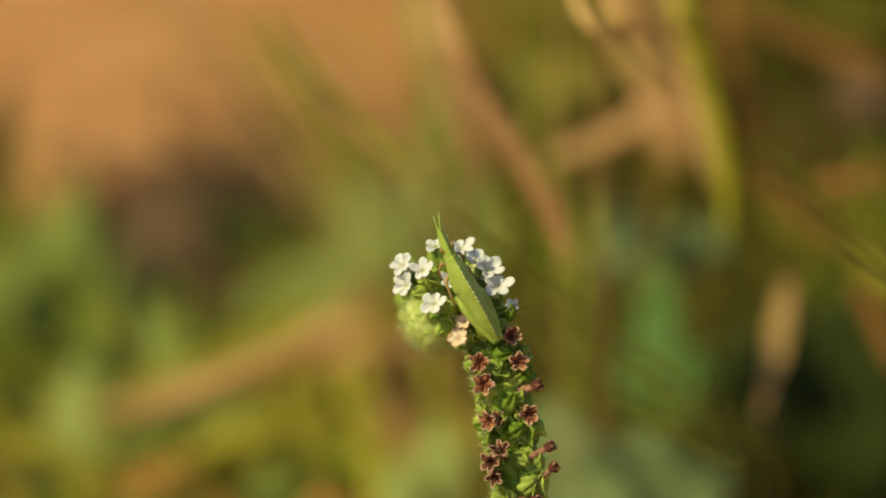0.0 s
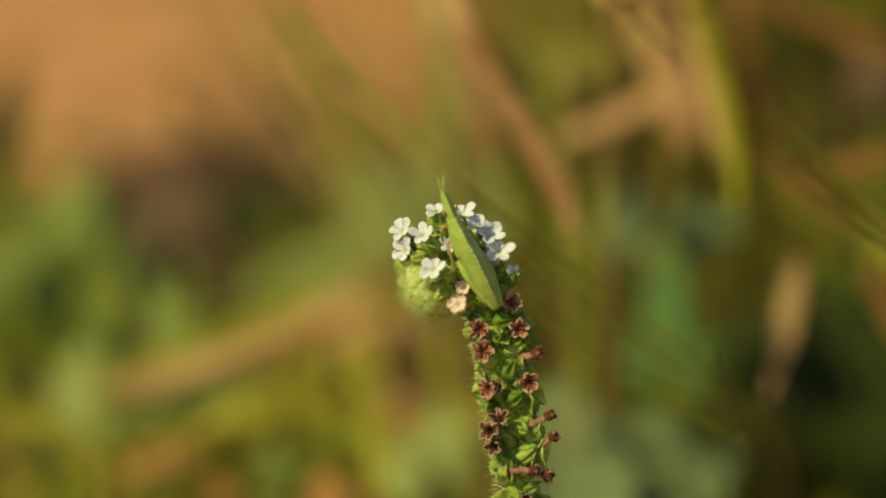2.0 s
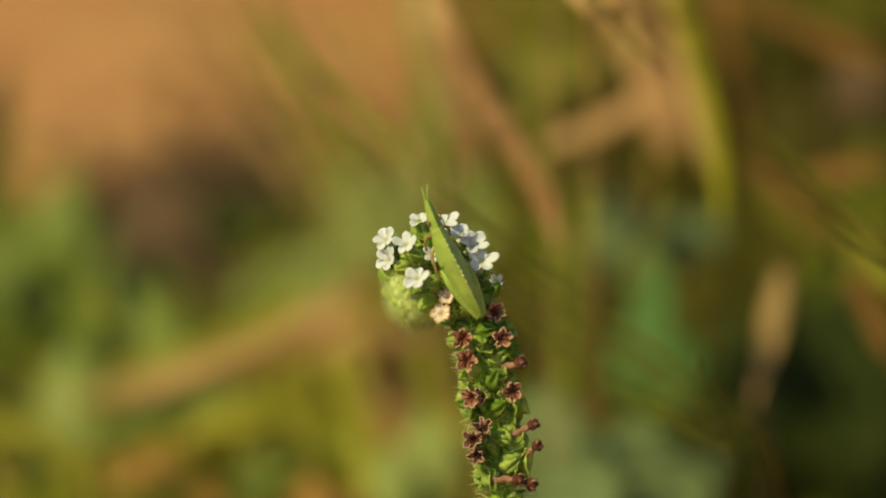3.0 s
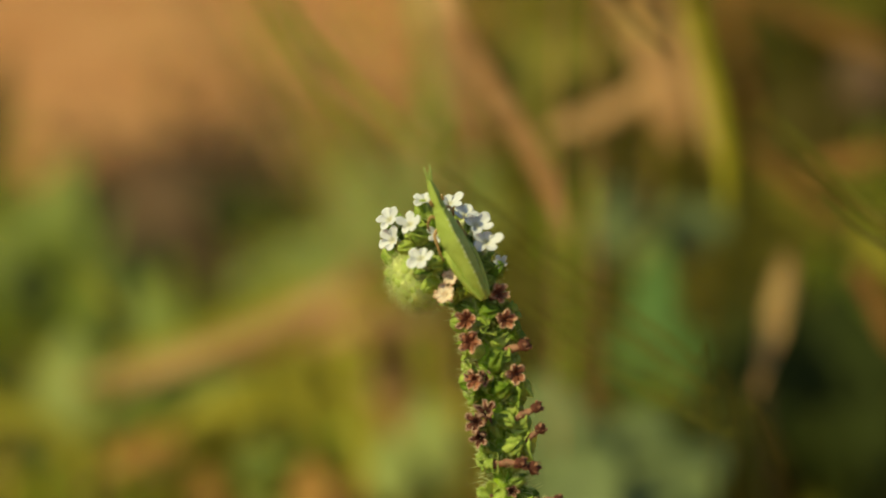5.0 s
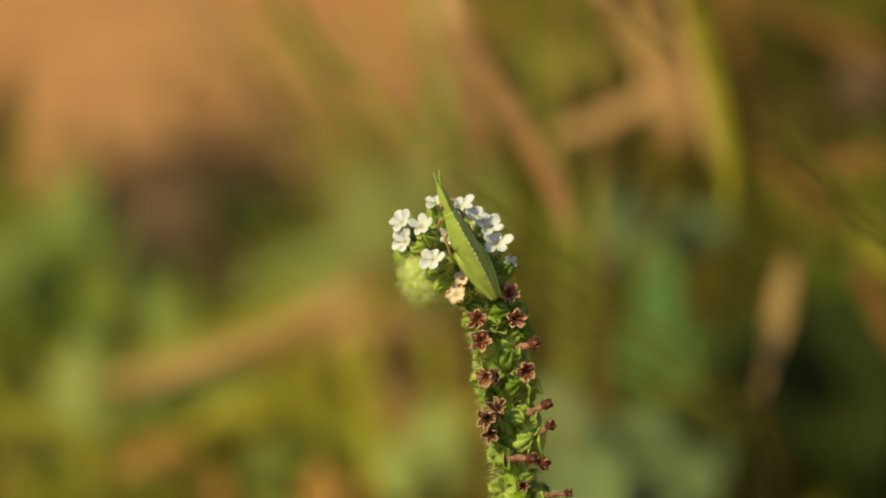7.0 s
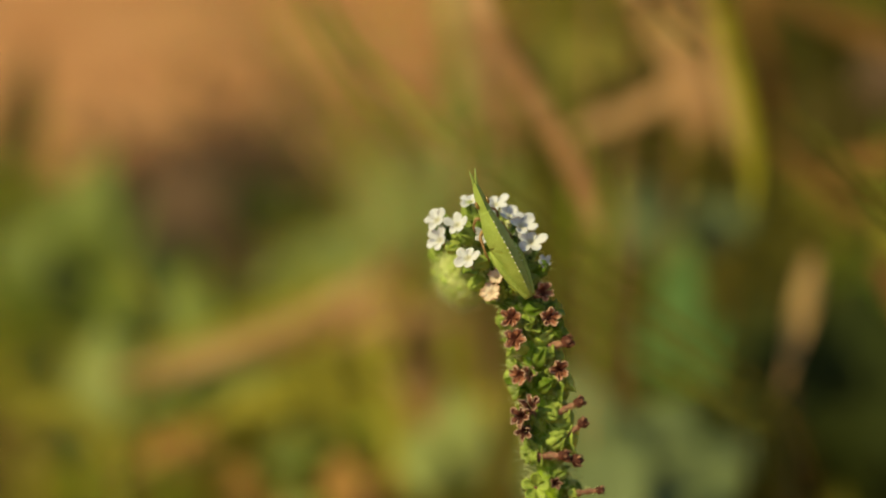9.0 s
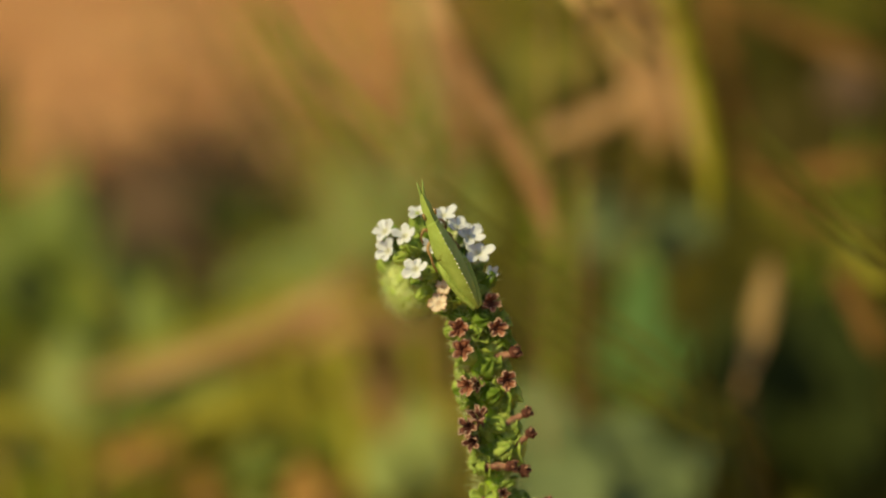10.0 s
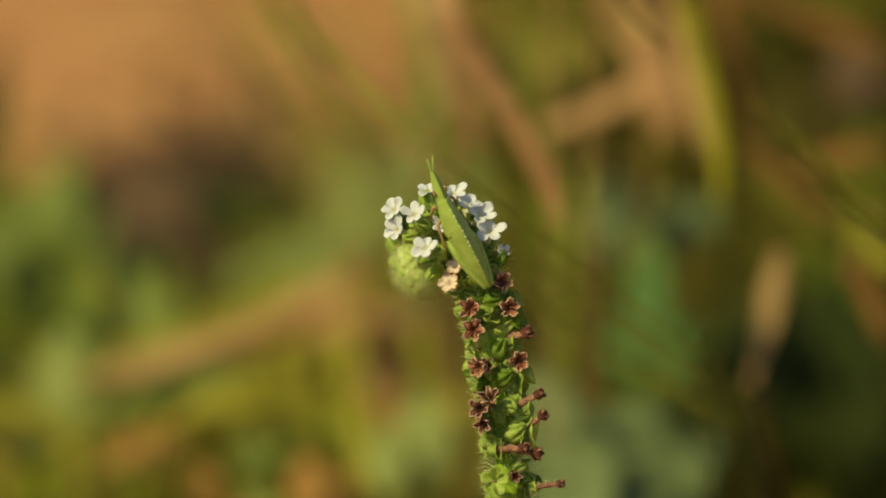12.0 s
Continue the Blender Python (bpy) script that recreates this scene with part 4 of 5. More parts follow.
    broad_weed("olive_weed", [
        ((0.0390, 0.3666, 0.2027), (0.0593, 0.3820, 0.2066), 0.0105),
        ((0.0454, 0.3850, 0.1955), (0.0344, 0.4009, 0.1945), 0.0090),
        ((0.0526, 0.3840, 0.1939), (0.0699, 0.3987, 0.1952), 0.0090)],
        M_UMBERLEAF, "small olive-brown weed under a dry leaf", "weed", 14)
    broad_weed("olive_weed", [
        ((0.0327, 0.4035, 0.1232), (0.0295, 0.4236, 0.1340), 0.0170),
        ((0.0421, 0.4024, 0.1216), (0.0486, 0.4228, 0.1343), 0.0170),
        ((0.0503, 0.3813, 0.1238), (0.0587, 0.4007, 0.1342), 0.0148),
        ((0.0277, 0.4283, 0.1323), (0.0223, 0.4496, 0.1476), 0.0155),
        ((0.0422, 0.4467, 0.1258), (0.0449, 0.4679, 0.1417), 0.0158)],
        M_UMBERLEAF, "olive-brown leafy weed behind the flower spike", "weed", 15)
    # dark gaps in the left grass: near-black leaves imitate shade
    broad_weed("shade_toned_weed", [
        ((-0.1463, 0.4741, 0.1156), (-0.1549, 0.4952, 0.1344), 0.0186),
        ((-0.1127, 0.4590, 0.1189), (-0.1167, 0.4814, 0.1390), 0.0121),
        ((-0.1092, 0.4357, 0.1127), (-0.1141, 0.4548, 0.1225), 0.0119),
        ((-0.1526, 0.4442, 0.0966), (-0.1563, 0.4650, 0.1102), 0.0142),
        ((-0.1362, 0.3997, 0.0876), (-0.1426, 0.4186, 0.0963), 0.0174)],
        M_SHADELEAF, "leafy weed in the grass, coloured dark in place of shade", "weed", 31)
    broad_weed("leafy_weed", [
        ((-0.0991, 0.4180, 0.1194), (-0.1049, 0.4426, 0.1456), 0.0106),
        ((-0.0956, 0.4386, 0.1158), (-0.0934, 0.4597, 0.1293), 0.0089)],
        M_LEAF, "slim green weed in the grass", "weed", 32)
    # more near-black leaves that deepen the hollow's painted shade
    broad_weed("hollow_shade_weed", [
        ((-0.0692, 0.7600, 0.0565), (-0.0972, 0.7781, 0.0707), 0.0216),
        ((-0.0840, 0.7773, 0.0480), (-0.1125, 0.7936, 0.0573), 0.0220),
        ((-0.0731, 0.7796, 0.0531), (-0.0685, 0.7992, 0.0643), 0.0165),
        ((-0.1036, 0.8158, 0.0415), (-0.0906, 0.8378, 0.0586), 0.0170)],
        M_SHADELEAF, "low weed coloured dark as the shade in a hollow", "weed", 33)
    broad_weed("leafy_weed", [
        ((-0.0389, 0.5432, 0.0981), (-0.0451, 0.5656, 0.1187), 0.0264),
        ((-0.0262, 0.5661, 0.1020), (-0.0312, 0.5899, 0.1277), 0.0247),
        ((-0.0519, 0.5827, 0.0916), (-0.0666, 0.6019, 0.1046), 0.0206),
        ((-0.0199, 0.5895, 0.1087), (-0.0156, 0.6108, 0.1263), 0.0184)],
        M_SAGELEAF, "pale grey-green weed behind the flower spike", "weed", 12)
    broad_weed("leafy_weed", [
        ((-0.0113, 0.5414, 0.1219), (-0.0144, 0.5681, 0.1586), 0.0240),
        ((0.0029, 0.5517, 0.1209), (0.0107, 0.5760, 0.1495), 0.0198),
        ((-0.0350, 0.6287, 0.1010), (-0.0452, 0.6517, 0.1266), 0.0215)],
        M_SAGELEAF, "pale grey-green weed behind the blossoms", "weed", 36)
    broad_weed("dry_weed", [
        ((-0.0144, 0.4519, 0.0809), (-0.0178, 0.4783, 0.1078), 0.0101),
        ((-0.0198, 0.4703, 0.0734), (-0.0276, 0.4917, 0.0872), 0.0103)],
        M_TAN, "withered tan weed with upright dry leaves", "weed", 13)
    broad_weed("small_weed", [
        ((0.0027, 0.4044, 0.0713), (0.0070, 0.4367, 0.1104), 0.0155),
        ((-0.0031, 0.4227, 0.0632), (-0.0023, 0.4518, 0.0940), 0.0139)],
        M_OLIVE, "olive weed close behind the flower spike", "weed", 34)
    broad_weed("small_weed", [
        ((-0.0067, 0.2869, 0.1272), (-0.0052, 0.3128, 0.1504), 0.0156),
        ((-0.0138, 0.2770, 0.1298), (-0.0175, 0.2990, 0.1434), 0.0130),
        ((0.0007, 0.3060, 0.1207), (0.0041, 0.3296, 0.1383), 0.0118)],
        M_SAGELEAF, "small sage-green weed in olive grass", "weed", 18)
    broad_weed("small_weed", [
        ((-0.0606, 0.3687, 0.0951), (-0.0628, 0.3889, 0.1046), 0.0138),
        ((-0.0574, 0.3873, 0.0870), (-0.0547, 0.4057, 0.0914), 0.0094)],
        M_LEAF, "low green weed among dry straw", "weed", 19)
    broad_weed("dry_weed", [
        ((-0.0960, 0.3670, 0.0997), (-0.1088, 0.3844, 0.1063), 0.0148),
        ((-0.0942, 0.3672, 0.0996), (-0.0905, 0.3879, 0.1089), 0.0148),
        ((-0.0954, 0.3479, 0.1060), (-0.0973, 0.3671, 0.1134), 0.0126)],
        M_RUSSET, "withered brown weed low in the grass", "weed", 16)
    broad_weed("dry_weed", [
        ((-0.0704, 0.3093, 0.1117), (-0.0737, 0.3290, 0.1198), 0.0085),
        ((-0.0368, 0.2828, 0.1201), (-0.0402, 0.3043, 0.1322), 0.0131),
        ((-0.0307, 0.2922, 0.1159), (-0.0247, 0.3128, 0.1250), 0.0117)],
        M_RUSSET, "withered brown weed low among the blades", "weed", 17)
    broad_weed("small_weed", [
        ((0.0743, 0.5449, 0.1094), (0.0732, 0.5700, 0.1386), 0.0176),
        ((0.0814, 0.5634, 0.1032), (0.0882, 0.5848, 0.1224), 0.0135)],
        M_SAGELEAF, "pale sage-green weed standing in tall grass", "weed", 41)
    broad_weed("small_weed", [
        ((0.1578, 0.5227, 0.0237), (0.1563, 0.5564, 0.0653), 0.0247),
        ((0.1697, 0.5395, 0.0164), (0.1772, 0.5697, 0.0529), 0.0229)],
        M_LEAF, "green weed in the shade of the tall grass", "weed", 42)
    broad_weed("small_weed", [
        ((-0.0289, 0.4417, 0.1106), (-0.0345, 0.4679, 0.1404), 0.0168),
        ((-0.0235, 0.4605, 0.1035), (-0.0199, 0.4857, 0.1291), 0.0162)],
        M_OLIVE, "olive-yellow weed over bent dry straw", "weed", 43)
    broad_weed("seedling", [
        ((-0.0506, 0.2361, 0.1405), (-0.0543, 0.2537, 0.1438), 0.0024),
        ((-0.0494, 0.2361, 0.1404), (-0.0503, 0.2537, 0.1431), 0.0028),
        ((-0.0482, 0.2362, 0.1404), (-0.0444, 0.2535, 0.1415), 0.0024)],
        M_BRIGHTLEAF, "small pale green seedling", "weed", 10)
    # a pair of green blades and a straw, leaning side by side
    twin = thing("grass_tuft", Matrix.Translation(rooted((0.0232, 0.3013, 0.1931))), "pair of thin green grass blades leaning side by side", "grass")
    single_blade("grass_blade", [(-0.0470, 0.1948, 0.3021), (-0.0379, 0.1920, 0.2866), (-0.0301, 0.1896, 0.2750), (-0.0235, 0.1881, 0.2679), (-0.0129, 0.1862, 0.2598), (-0.0018, 0.2032, 0.2463)], 0.0020, M_GRASS, owner=twin, rooted_end=(0.0232, 0.3013, 0.1931), culm=True)
    single_blade("grass_blade", [(-0.0391, 0.1757, 0.3060), (-0.0316, 0.1730, 0.2917), (-0.0239, 0.1714, 0.2834), (-0.0163, 0.1698, 0.2761), (-0.0015, 0.1663, 0.2626), (0.0058, 0.1834, 0.2501)], 0.0018, M_GRASS, owner=twin, rooted_end=(0.0240, 0.3013, 0.1931), culm=True)
    single_blade("grass_blade", [(-0.0445, 0.2048, 0.3000), (-0.0306, 0.2011, 0.2797), (-0.0212, 0.1992, 0.2705), (-0.0131, 0.1968, 0.2607), (-0.0057, 0.1950, 0.2539), (0.0029, 0.2121, 0.2412)], 0.0013, M_STRAW, owner=twin, rooted_end=(0.0224, 0.3014, 0.1931), culm=True)
    # tan and olive blades leaning the same way, thin and half dry
    russet = thing("grass_tuft", Matrix.Translation(rooted((-0.0058, 0.5417, 0.0917))), "tuft of dry tan and olive grass leaning over", "grass")
    single_blade("grass_blade", [(-0.0856, 0.3777, 0.2624), (-0.0718, 0.3733, 0.2368), (-0.0559, 0.3689, 0.2146), (-0.0414, 0.3639, 0.1942), (-0.0331, 0.3807, 0.1795)], 0.0022, M_TAN, owner=russet, rooted_end=(-0.0191, 0.5445, 0.1000), culm=True)
    single_blade("grass_blade", [(-0.0780, 0.3981, 0.2581), (-0.0609, 0.3937, 0.2318), (-0.0461, 0.3888, 0.2091), (-0.0320, 0.3835, 0.1882), (-0.0256, 0.4001, 0.1734)], 0.0025, M_STRAW, owner=russet, rooted_end=(-0.0145, 0.5446, 0.1000), culm=True)
    single_blade("grass_blade", [(-0.0699, 0.4185, 0.2539), (-0.0557, 0.4135, 0.2270), (-0.0409, 0.4084, 0.2037), (-0.0285, 0.4027, 0.1824), (-0.0220, 0.4192, 0.1673)], 0.0025, M_OLIVE, owner=russet, rooted_end=(-0.0099, 0.5446, 0.1000), culm=True)
    single_blade("grass_blade", [(-0.0602, 0.4389, 0.2496), (-0.0449, 0.4337, 0.2221), (-0.0288, 0.4282, 0.1983), (-0.0177, 0.4222, 0.1765), (-0.0134, 0.4385, 0.1612)], 0.0026, M_TAN, owner=russet, rooted_end=(-0.0053, 0.5447, 0.1000), culm=True)
    single_blade("grass_blade", [(-0.0545, 0.4589, 0.2454), (-0.0369, 0.4535, 0.2172), (-0.0198, 0.4477, 0.1929), (-0.0098, 0.4414, 0.1706), (-0.0067, 0.4576, 0.1551)], 0.0037, M_TAN, owner=russet, rooted_end=(-0.0008, 0.5447, 0.1000), culm=True)
    single_blade("grass_blade", [(-0.0414, 0.3812, 0.2617), (-0.0245, 0.3762, 0.2362), (-0.0092, 0.3708, 0.2141), (-0.0033, 0.3650, 0.1939), (-0.0011, 0.3814, 0.1794)], 0.0024, M_STRAW, owner=russet, rooted_end=(0.0038, 0.5447, 0.1000), culm=True)
    # drooping dry leaves and the tall yellow-green blade
    single_blade("grass_plant", [(0.0286, 0.1701, 0.2432), (0.0259, 0.1726, 0.2506), (0.0231, 0.1747, 0.2572), (0.0184, 0.1771, 0.2649), (0.0123, 0.1799, 0.2749), (0.0066, 0.1822, 0.2837), (0.0016, 0.1849, 0.2950), (-0.0025, 0.2178, 0.3057), (0.0015, 0.2878, 0.2857)], 0.0055, M_TAN, "dry tan grass leaf drooping from its stalk", "dry grass", rooted_end=(0.0075, 0.3178, 0.0000), culm=True)
    single_blade("grass_plant", [(0.0145, 0.3679, 0.2041), (0.0066, 0.3726, 0.2209), (0.0013, 0.3770, 0.2378), (-0.0022, 0.3805, 0.2531), (-0.0052, 0.4145, 0.2695), (-0.0012, 0.4845, 0.2495)], 0.0088, M_TAN, "long dry grass leaf drooping over", "dry grass", rooted_end=(0.0048, 0.5145, 0.0000), culm=True)
    single_blade("grass_plant", [(-0.0013, 0.4251, 0.1855), (-0.0023, 0.4302, 0.2036), (-0.0037, 0.4348, 0.2219), (-0.0061, 0.4391, 0.2401), (-0.0084, 0.4734, 0.2582), (-0.0044, 0.5434, 0.2382)], 0.0098, M_BRIGHTLEAF, "pale green grass leaf drooping over", "grass", rooted_end=(0.0016, 0.5734, 0.0000), culm=True)
    single_blade("grass_plant", [(0.0671, 0.3278, 0.2201), (0.0666, 0.3311, 0.2321), (0.0636, 0.3343, 0.2432), (0.0574, 0.3378, 0.2559), (0.0516, 0.3411, 0.2686), (0.0486, 0.3750, 0.2841), (0.0526, 0.4450, 0.2641)], 0.0141, M_TAN, "broad dry tan grass leaf drooping from its stalk", "dry grass", rooted_end=(0.0586, 0.4750, 0.0000), culm=True)
    single_blade("grass_plant", [(0.0283, 0.3409, 0.2204), (0.0375, 0.3413, 0.2232), (0.0475, 0.3417, 0.2270), (0.0575, 0.3423, 0.2322), (0.0630, 0.3445, 0.2424), (0.0643, 0.3478, 0.2570), (0.0679, 0.3815, 0.2724), (0.0719, 0.4515, 0.2524)], 0.0071, M_TAN, "bent dry tan straw leaf", "dry grass", rooted_end=(0.0779, 0.4815, 0.0000), culm=True)
    single_blade("grass_plant", [(0.0708, 0.2259, 0.2313), (0.0711, 0.2294, 0.2429), (0.0693, 0.2334, 0.2566), (0.0660, 0.2371, 0.2696), (0.0625, 0.2402, 0.2813), (0.0599, 0.2426, 0.2909), (0.0603, 0.2757, 0.3036), (0.0643, 0.3457, 0.2836)], 0.0043, M_YELLOW, "tall yellow-green grass blade drooping over", "grass", rooted_end=(0.0703, 0.3757, 0.0000), culm=True)
    single_blade("dry_grass_plant", [(0.0743, 0.2874, 0.2276), (0.0724, 0.2914, 0.2410), (0.0695, 0.2951, 0.2546), (0.0659, 0.2987, 0.2681), (0.0635, 0.3012, 0.2787), (0.0640, 0.3347, 0.2930), (0.0680, 0.4047, 0.2730)], 0.0054, M_DRYLEAF, "narrow dry orange-tan grass leaf", "dry grass", rooted_end=(0.0740, 0.4347, 0.0000), culm=True)
    single_blade("grass_plant", [(0.0995, 0.3837, 0.2089), (0.0958, 0.3883, 0.2243), (0.0922, 0.3921, 0.2380), (0.0890, 0.3960, 0.2535), (0.0895, 0.4301, 0.2704), (0.0935, 0.5001, 0.2504)], 0.0065, M_RUSSET, "russet half-dry grass leaf", "dry grass", rooted_end=(0.0995, 0.5301, 0.0000), culm=True)
    stems = thing("dry_grass_tuft", Matrix.Translation(rooted((0.0359, 0.3379, 0.2111))), "thin dry and dark grass stems arching together", "dry grass")
    single_blade("grass_blade", [(0.0468, 0.1217, 0.2973), (0.0398, 0.1236, 0.3026), (0.0340, 0.1252, 0.3078), (0.0275, 0.1270, 0.3145), (0.0236, 0.1596, 0.3238), (0.0276, 0.2296, 0.3038)], 0.0026, M_STRAW, owner=stems, rooted_end=(0.0336, 0.2596, 0.0000), culm=True)
    single_blade("grass_blade", [(0.0445, 0.1127, 0.3021), (0.0392, 0.1142, 0.3065), (0.0347, 0.1157, 0.3117), (0.0310, 0.1170, 0.3166), (0.0296, 0.1495, 0.3256), (0.0336, 0.2195, 0.3056)], 0.0010, M_DARKGRASS, owner=stems, rooted_end=(0.0396, 0.2495, 0.0000), culm=True)
    single_blade("grass_blade", [(0.0494, 0.1319, 0.2979), (0.0441, 0.1334, 0.3023), (0.0393, 0.1350, 0.3074), (0.0352, 0.1364, 0.3125), (0.0335, 0.1690, 0.3221), (0.0375, 0.2390, 0.3021)], 0.0026, M_STRAW, owner=stems, rooted_end=(0.0435, 0.2690, 0.0000), culm=True)
    # grass at the edge of the view, arching outwards
    single_blade("grass_plant", [(0.0893, 0.3967, 0.2569), (0.1069, 0.3925, 0.2479), (0.1227, 0.3886, 0.2411), (0.1434, 0.3830, 0.2327), (0.1595, 0.3956, 0.2124)], 0.0072, M_RUSSET, "broad half-dry russet grass blade leaning outwards", "grass", rooted_end=(0.1999, 0.4542, 0.1527), culm=True)
    single_blade("grass_plant", [(0.1083, 0.4938, 0.2404), (0.1260, 0.4901, 0.2342), (0.1417, 0.4868, 0.2299), (0.1650, 0.4811, 0.2231), (0.1827, 0.4922, 0.1970)], 0.0101, M_MOSSLEAF, "broad mossy green grass blade leaning outwards", "grass", rooted_end=(0.2263, 0.5461, 0.1231), culm=True)
    arching = thing("grass_tuft", Matrix.Translation(rooted((0.1481, 0.2590, 0.1800))), "tuft of arching pale, olive and dark grass", "grass")
    single_blade("grass_blade", [(0.0832, 0.2881, 0.2339), (0.0940, 0.2838, 0.2238), (0.1063, 0.2791, 0.2146), (0.1259, 0.2727, 0.2053), (0.1376, 0.2871, 0.1913)], 0.0044, M_RUSSET, owner=arching, rooted_end=(0.1481, 0.2590, 0.1800), culm=True)
    single_blade("grass_blade", [(0.0824, 0.2663, 0.2305), (0.0929, 0.2624, 0.2222), (0.1047, 0.2580, 0.2141), (0.1223, 0.2516, 0.2044), (0.1338, 0.2668, 0.1926)], 0.0061, M_MOSSLEAF, owner=arching, rooted_end=(0.1481, 0.2590, 0.1800), culm=True)
    single_blade("grass_blade", [(0.1014, 0.3025, 0.2196), (0.1124, 0.3019, 0.2234), (0.1294, 0.2995, 0.2255), (0.1414, 0.3119, 0.2037)], 0.0065, M_RUSSET, owner=arching, rooted_end=(0.1481, 0.2590, 0.1800), culm=True)
    single_blade("grass_blade", [(0.0632, 0.0733, 0.2985), (0.0700, 0.0703, 0.2913), (0.0762, 0.0675, 0.2853), (0.0855, 0.0630, 0.2763), (0.0946, 0.0787, 0.2643)], 0.0013, M_DARKGRASS, owner=arching, rooted_end=(0.1481, 0.2590, 0.1800), culm=True)
    single_blade("grass_blade", [(0.0752, 0.0775, 0.2825), (0.0810, 0.0756, 0.2797), (0.0898, 0.0726, 0.2754), (0.0983, 0.0881, 0.2627)], 0.0020, M_DARKGRASS, owner=arching, rooted_end=(0.1481, 0.2590, 0.1800), culm=True)
    single_blade("grass_blade", [(0.0693, 0.0635, 0.2858), (0.0765, 0.0607, 0.2805), (0.0846, 0.0575, 0.2754), (0.0936, 0.0734, 0.2641)], 0.0011, M_DARKGRASS, owner=arching, rooted_end=(0.1481, 0.2590, 0.1800), culm=True)
    single_blade("grass_blade", [(0.1033, 0.2600, 0.2195), (0.1136, 0.2563, 0.2135), (0.1260, 0.2510, 0.2046), (0.1362, 0.2663, 0.1928)], 0.0055, M_OLIVE, owner=arching, rooted_end=(0.1481, 0.2590, 0.1800), culm=True)
    single_blade("grass_blade", [(0.1052, 0.2371, 0.2155), (0.1117, 0.2330, 0.2069), (0.1180, 0.2272, 0.1942), (0.1294, 0.2440, 0.1873)], 0.0053, M_RUSSET, owner=arching, rooted_end=(0.1481, 0.2590, 0.1800), culm=True)
    single_blade("grass_blade", [(0.0640, 0.1176, 0.2889), (0.0732, 0.1143, 0.2814), (0.0812, 0.1116, 0.2762), (0.0935, 0.1075, 0.2702), (0.1032, 0.1223, 0.2556)], 0.0008, M_MOSSLEAF, owner=arching, rooted_end=(0.1481, 0.2590, 0.1800), culm=True)
    single_blade("grass_blade", [(0.0623, 0.0772, 0.2930), (0.0697, 0.0747, 0.2882), (0.0781, 0.0713, 0.2814), (0.0863, 0.0682, 0.2763), (0.0956, 0.0837, 0.2638)], 0.0009, M_DARKGRASS, owner=arching, rooted_end=(0.1481, 0.2590, 0.1800), culm=True)
    single_blade("grass_blade", [(0.0682, 0.0943, 0.2824), (0.0759, 0.0916, 0.2774), (0.0835, 0.0885, 0.2715), (0.0910, 0.0852, 0.2656), (0.1001, 0.1010, 0.2541)], 0.0008, M_MOSSLEAF, owner=arching, rooted_end=(0.1481, 0.2590, 0.1800), culm=True)
    fine = thing("grass_tuft", Matrix.Translation(rooted((0.0925, 0.2855, 0.1138))), "sparse tuft of hair-thin leaning grass stems", "grass")
    single_blade("grass_blade", [(-0.0010, 0.0750, 0.2887), (0.0104, 0.0722, 0.2799), (0.0221, 0.0692, 0.2720), (0.0349, 0.0654, 0.2632), (0.0469, 0.0612, 0.2548), (0.0512, 0.0758, 0.2379)], 0.0006, M_DARKGRASS, owner=fine, rooted_end=(0.0827, 0.2866, 0.1133), culm=True)
    single_blade("grass_blade", [(-0.0001, 0.1413, 0.2663), (0.0132, 0.1380, 0.2559), (0.0267, 0.1345, 0.2468), (0.0413, 0.1301, 0.2372), (0.0548, 0.1255, 0.2282), (0.0608, 0.1395, 0.2105)], 0.0005, M_MOSSLEAF, owner=fine, rooted_end=(0.0893, 0.2859, 0.1136), culm=True)
    single_blade("grass_blade", [(0.0008, 0.1137, 0.2715), (0.0138, 0.1103, 0.2615), (0.0266, 0.1069, 0.2528), (0.0404, 0.1028, 0.2440), (0.0529, 0.0986, 0.2361), (0.0601, 0.1129, 0.2196)], 0.0008, M_DARKGRASS, owner=fine, rooted_end=(0.0958, 0.2851, 0.1140), culm=True)
    single_blade("grass_blade", [(0.0017, 0.0861, 0.2771), (0.0142, 0.0828, 0.2673), (0.0263, 0.0794, 0.2592), (0.0394, 0.0756, 0.2512), (0.0509, 0.0718, 0.2442), (0.0591, 0.0863, 0.2288)], 0.0007, M_MOSSLEAF, owner=fine, rooted_end=(0.1023, 0.2843, 0.1144), culm=True)
    single_blade("grass_blade", [(0.0029, 0.1521, 0.2535), (0.0176, 0.1480, 0.2421), (0.0314, 0.1442, 0.2328), (0.0464, 0.1398, 0.2240), (0.0591, 0.1357, 0.2167), (0.0697, 0.1497, 0.2009)], 0.0007, M_DARKGRASS, owner=fine, rooted_end=(0.1088, 0.2835, 0.1148), culm=True)
    single_blade("grass_blade", [(0.0038, 0.1245, 0.2592), (0.0180, 0.1204, 0.2480), (0.0311, 0.1167, 0.2393), (0.0453, 0.1126, 0.2312), (0.0571, 0.1089, 0.2249), (0.0687, 0.1231, 0.2102)], 0.0006, M_MOSSLEAF, owner=fine, rooted_end=(0.1153, 0.2826, 0.1152), culm=True)
    single_blade("grass_blade", [(0.0045, 0.0970, 0.2651), (0.0183, 0.0930, 0.2543), (0.0307, 0.0893, 0.2460), (0.0441, 0.0855, 0.2388), (0.0550, 0.0822, 0.2334), (0.0674, 0.0967, 0.2196)], 0.0008, M_DARKGRASS, owner=fine, rooted_end=(0.1217, 0.2817, 0.1156), culm=True)
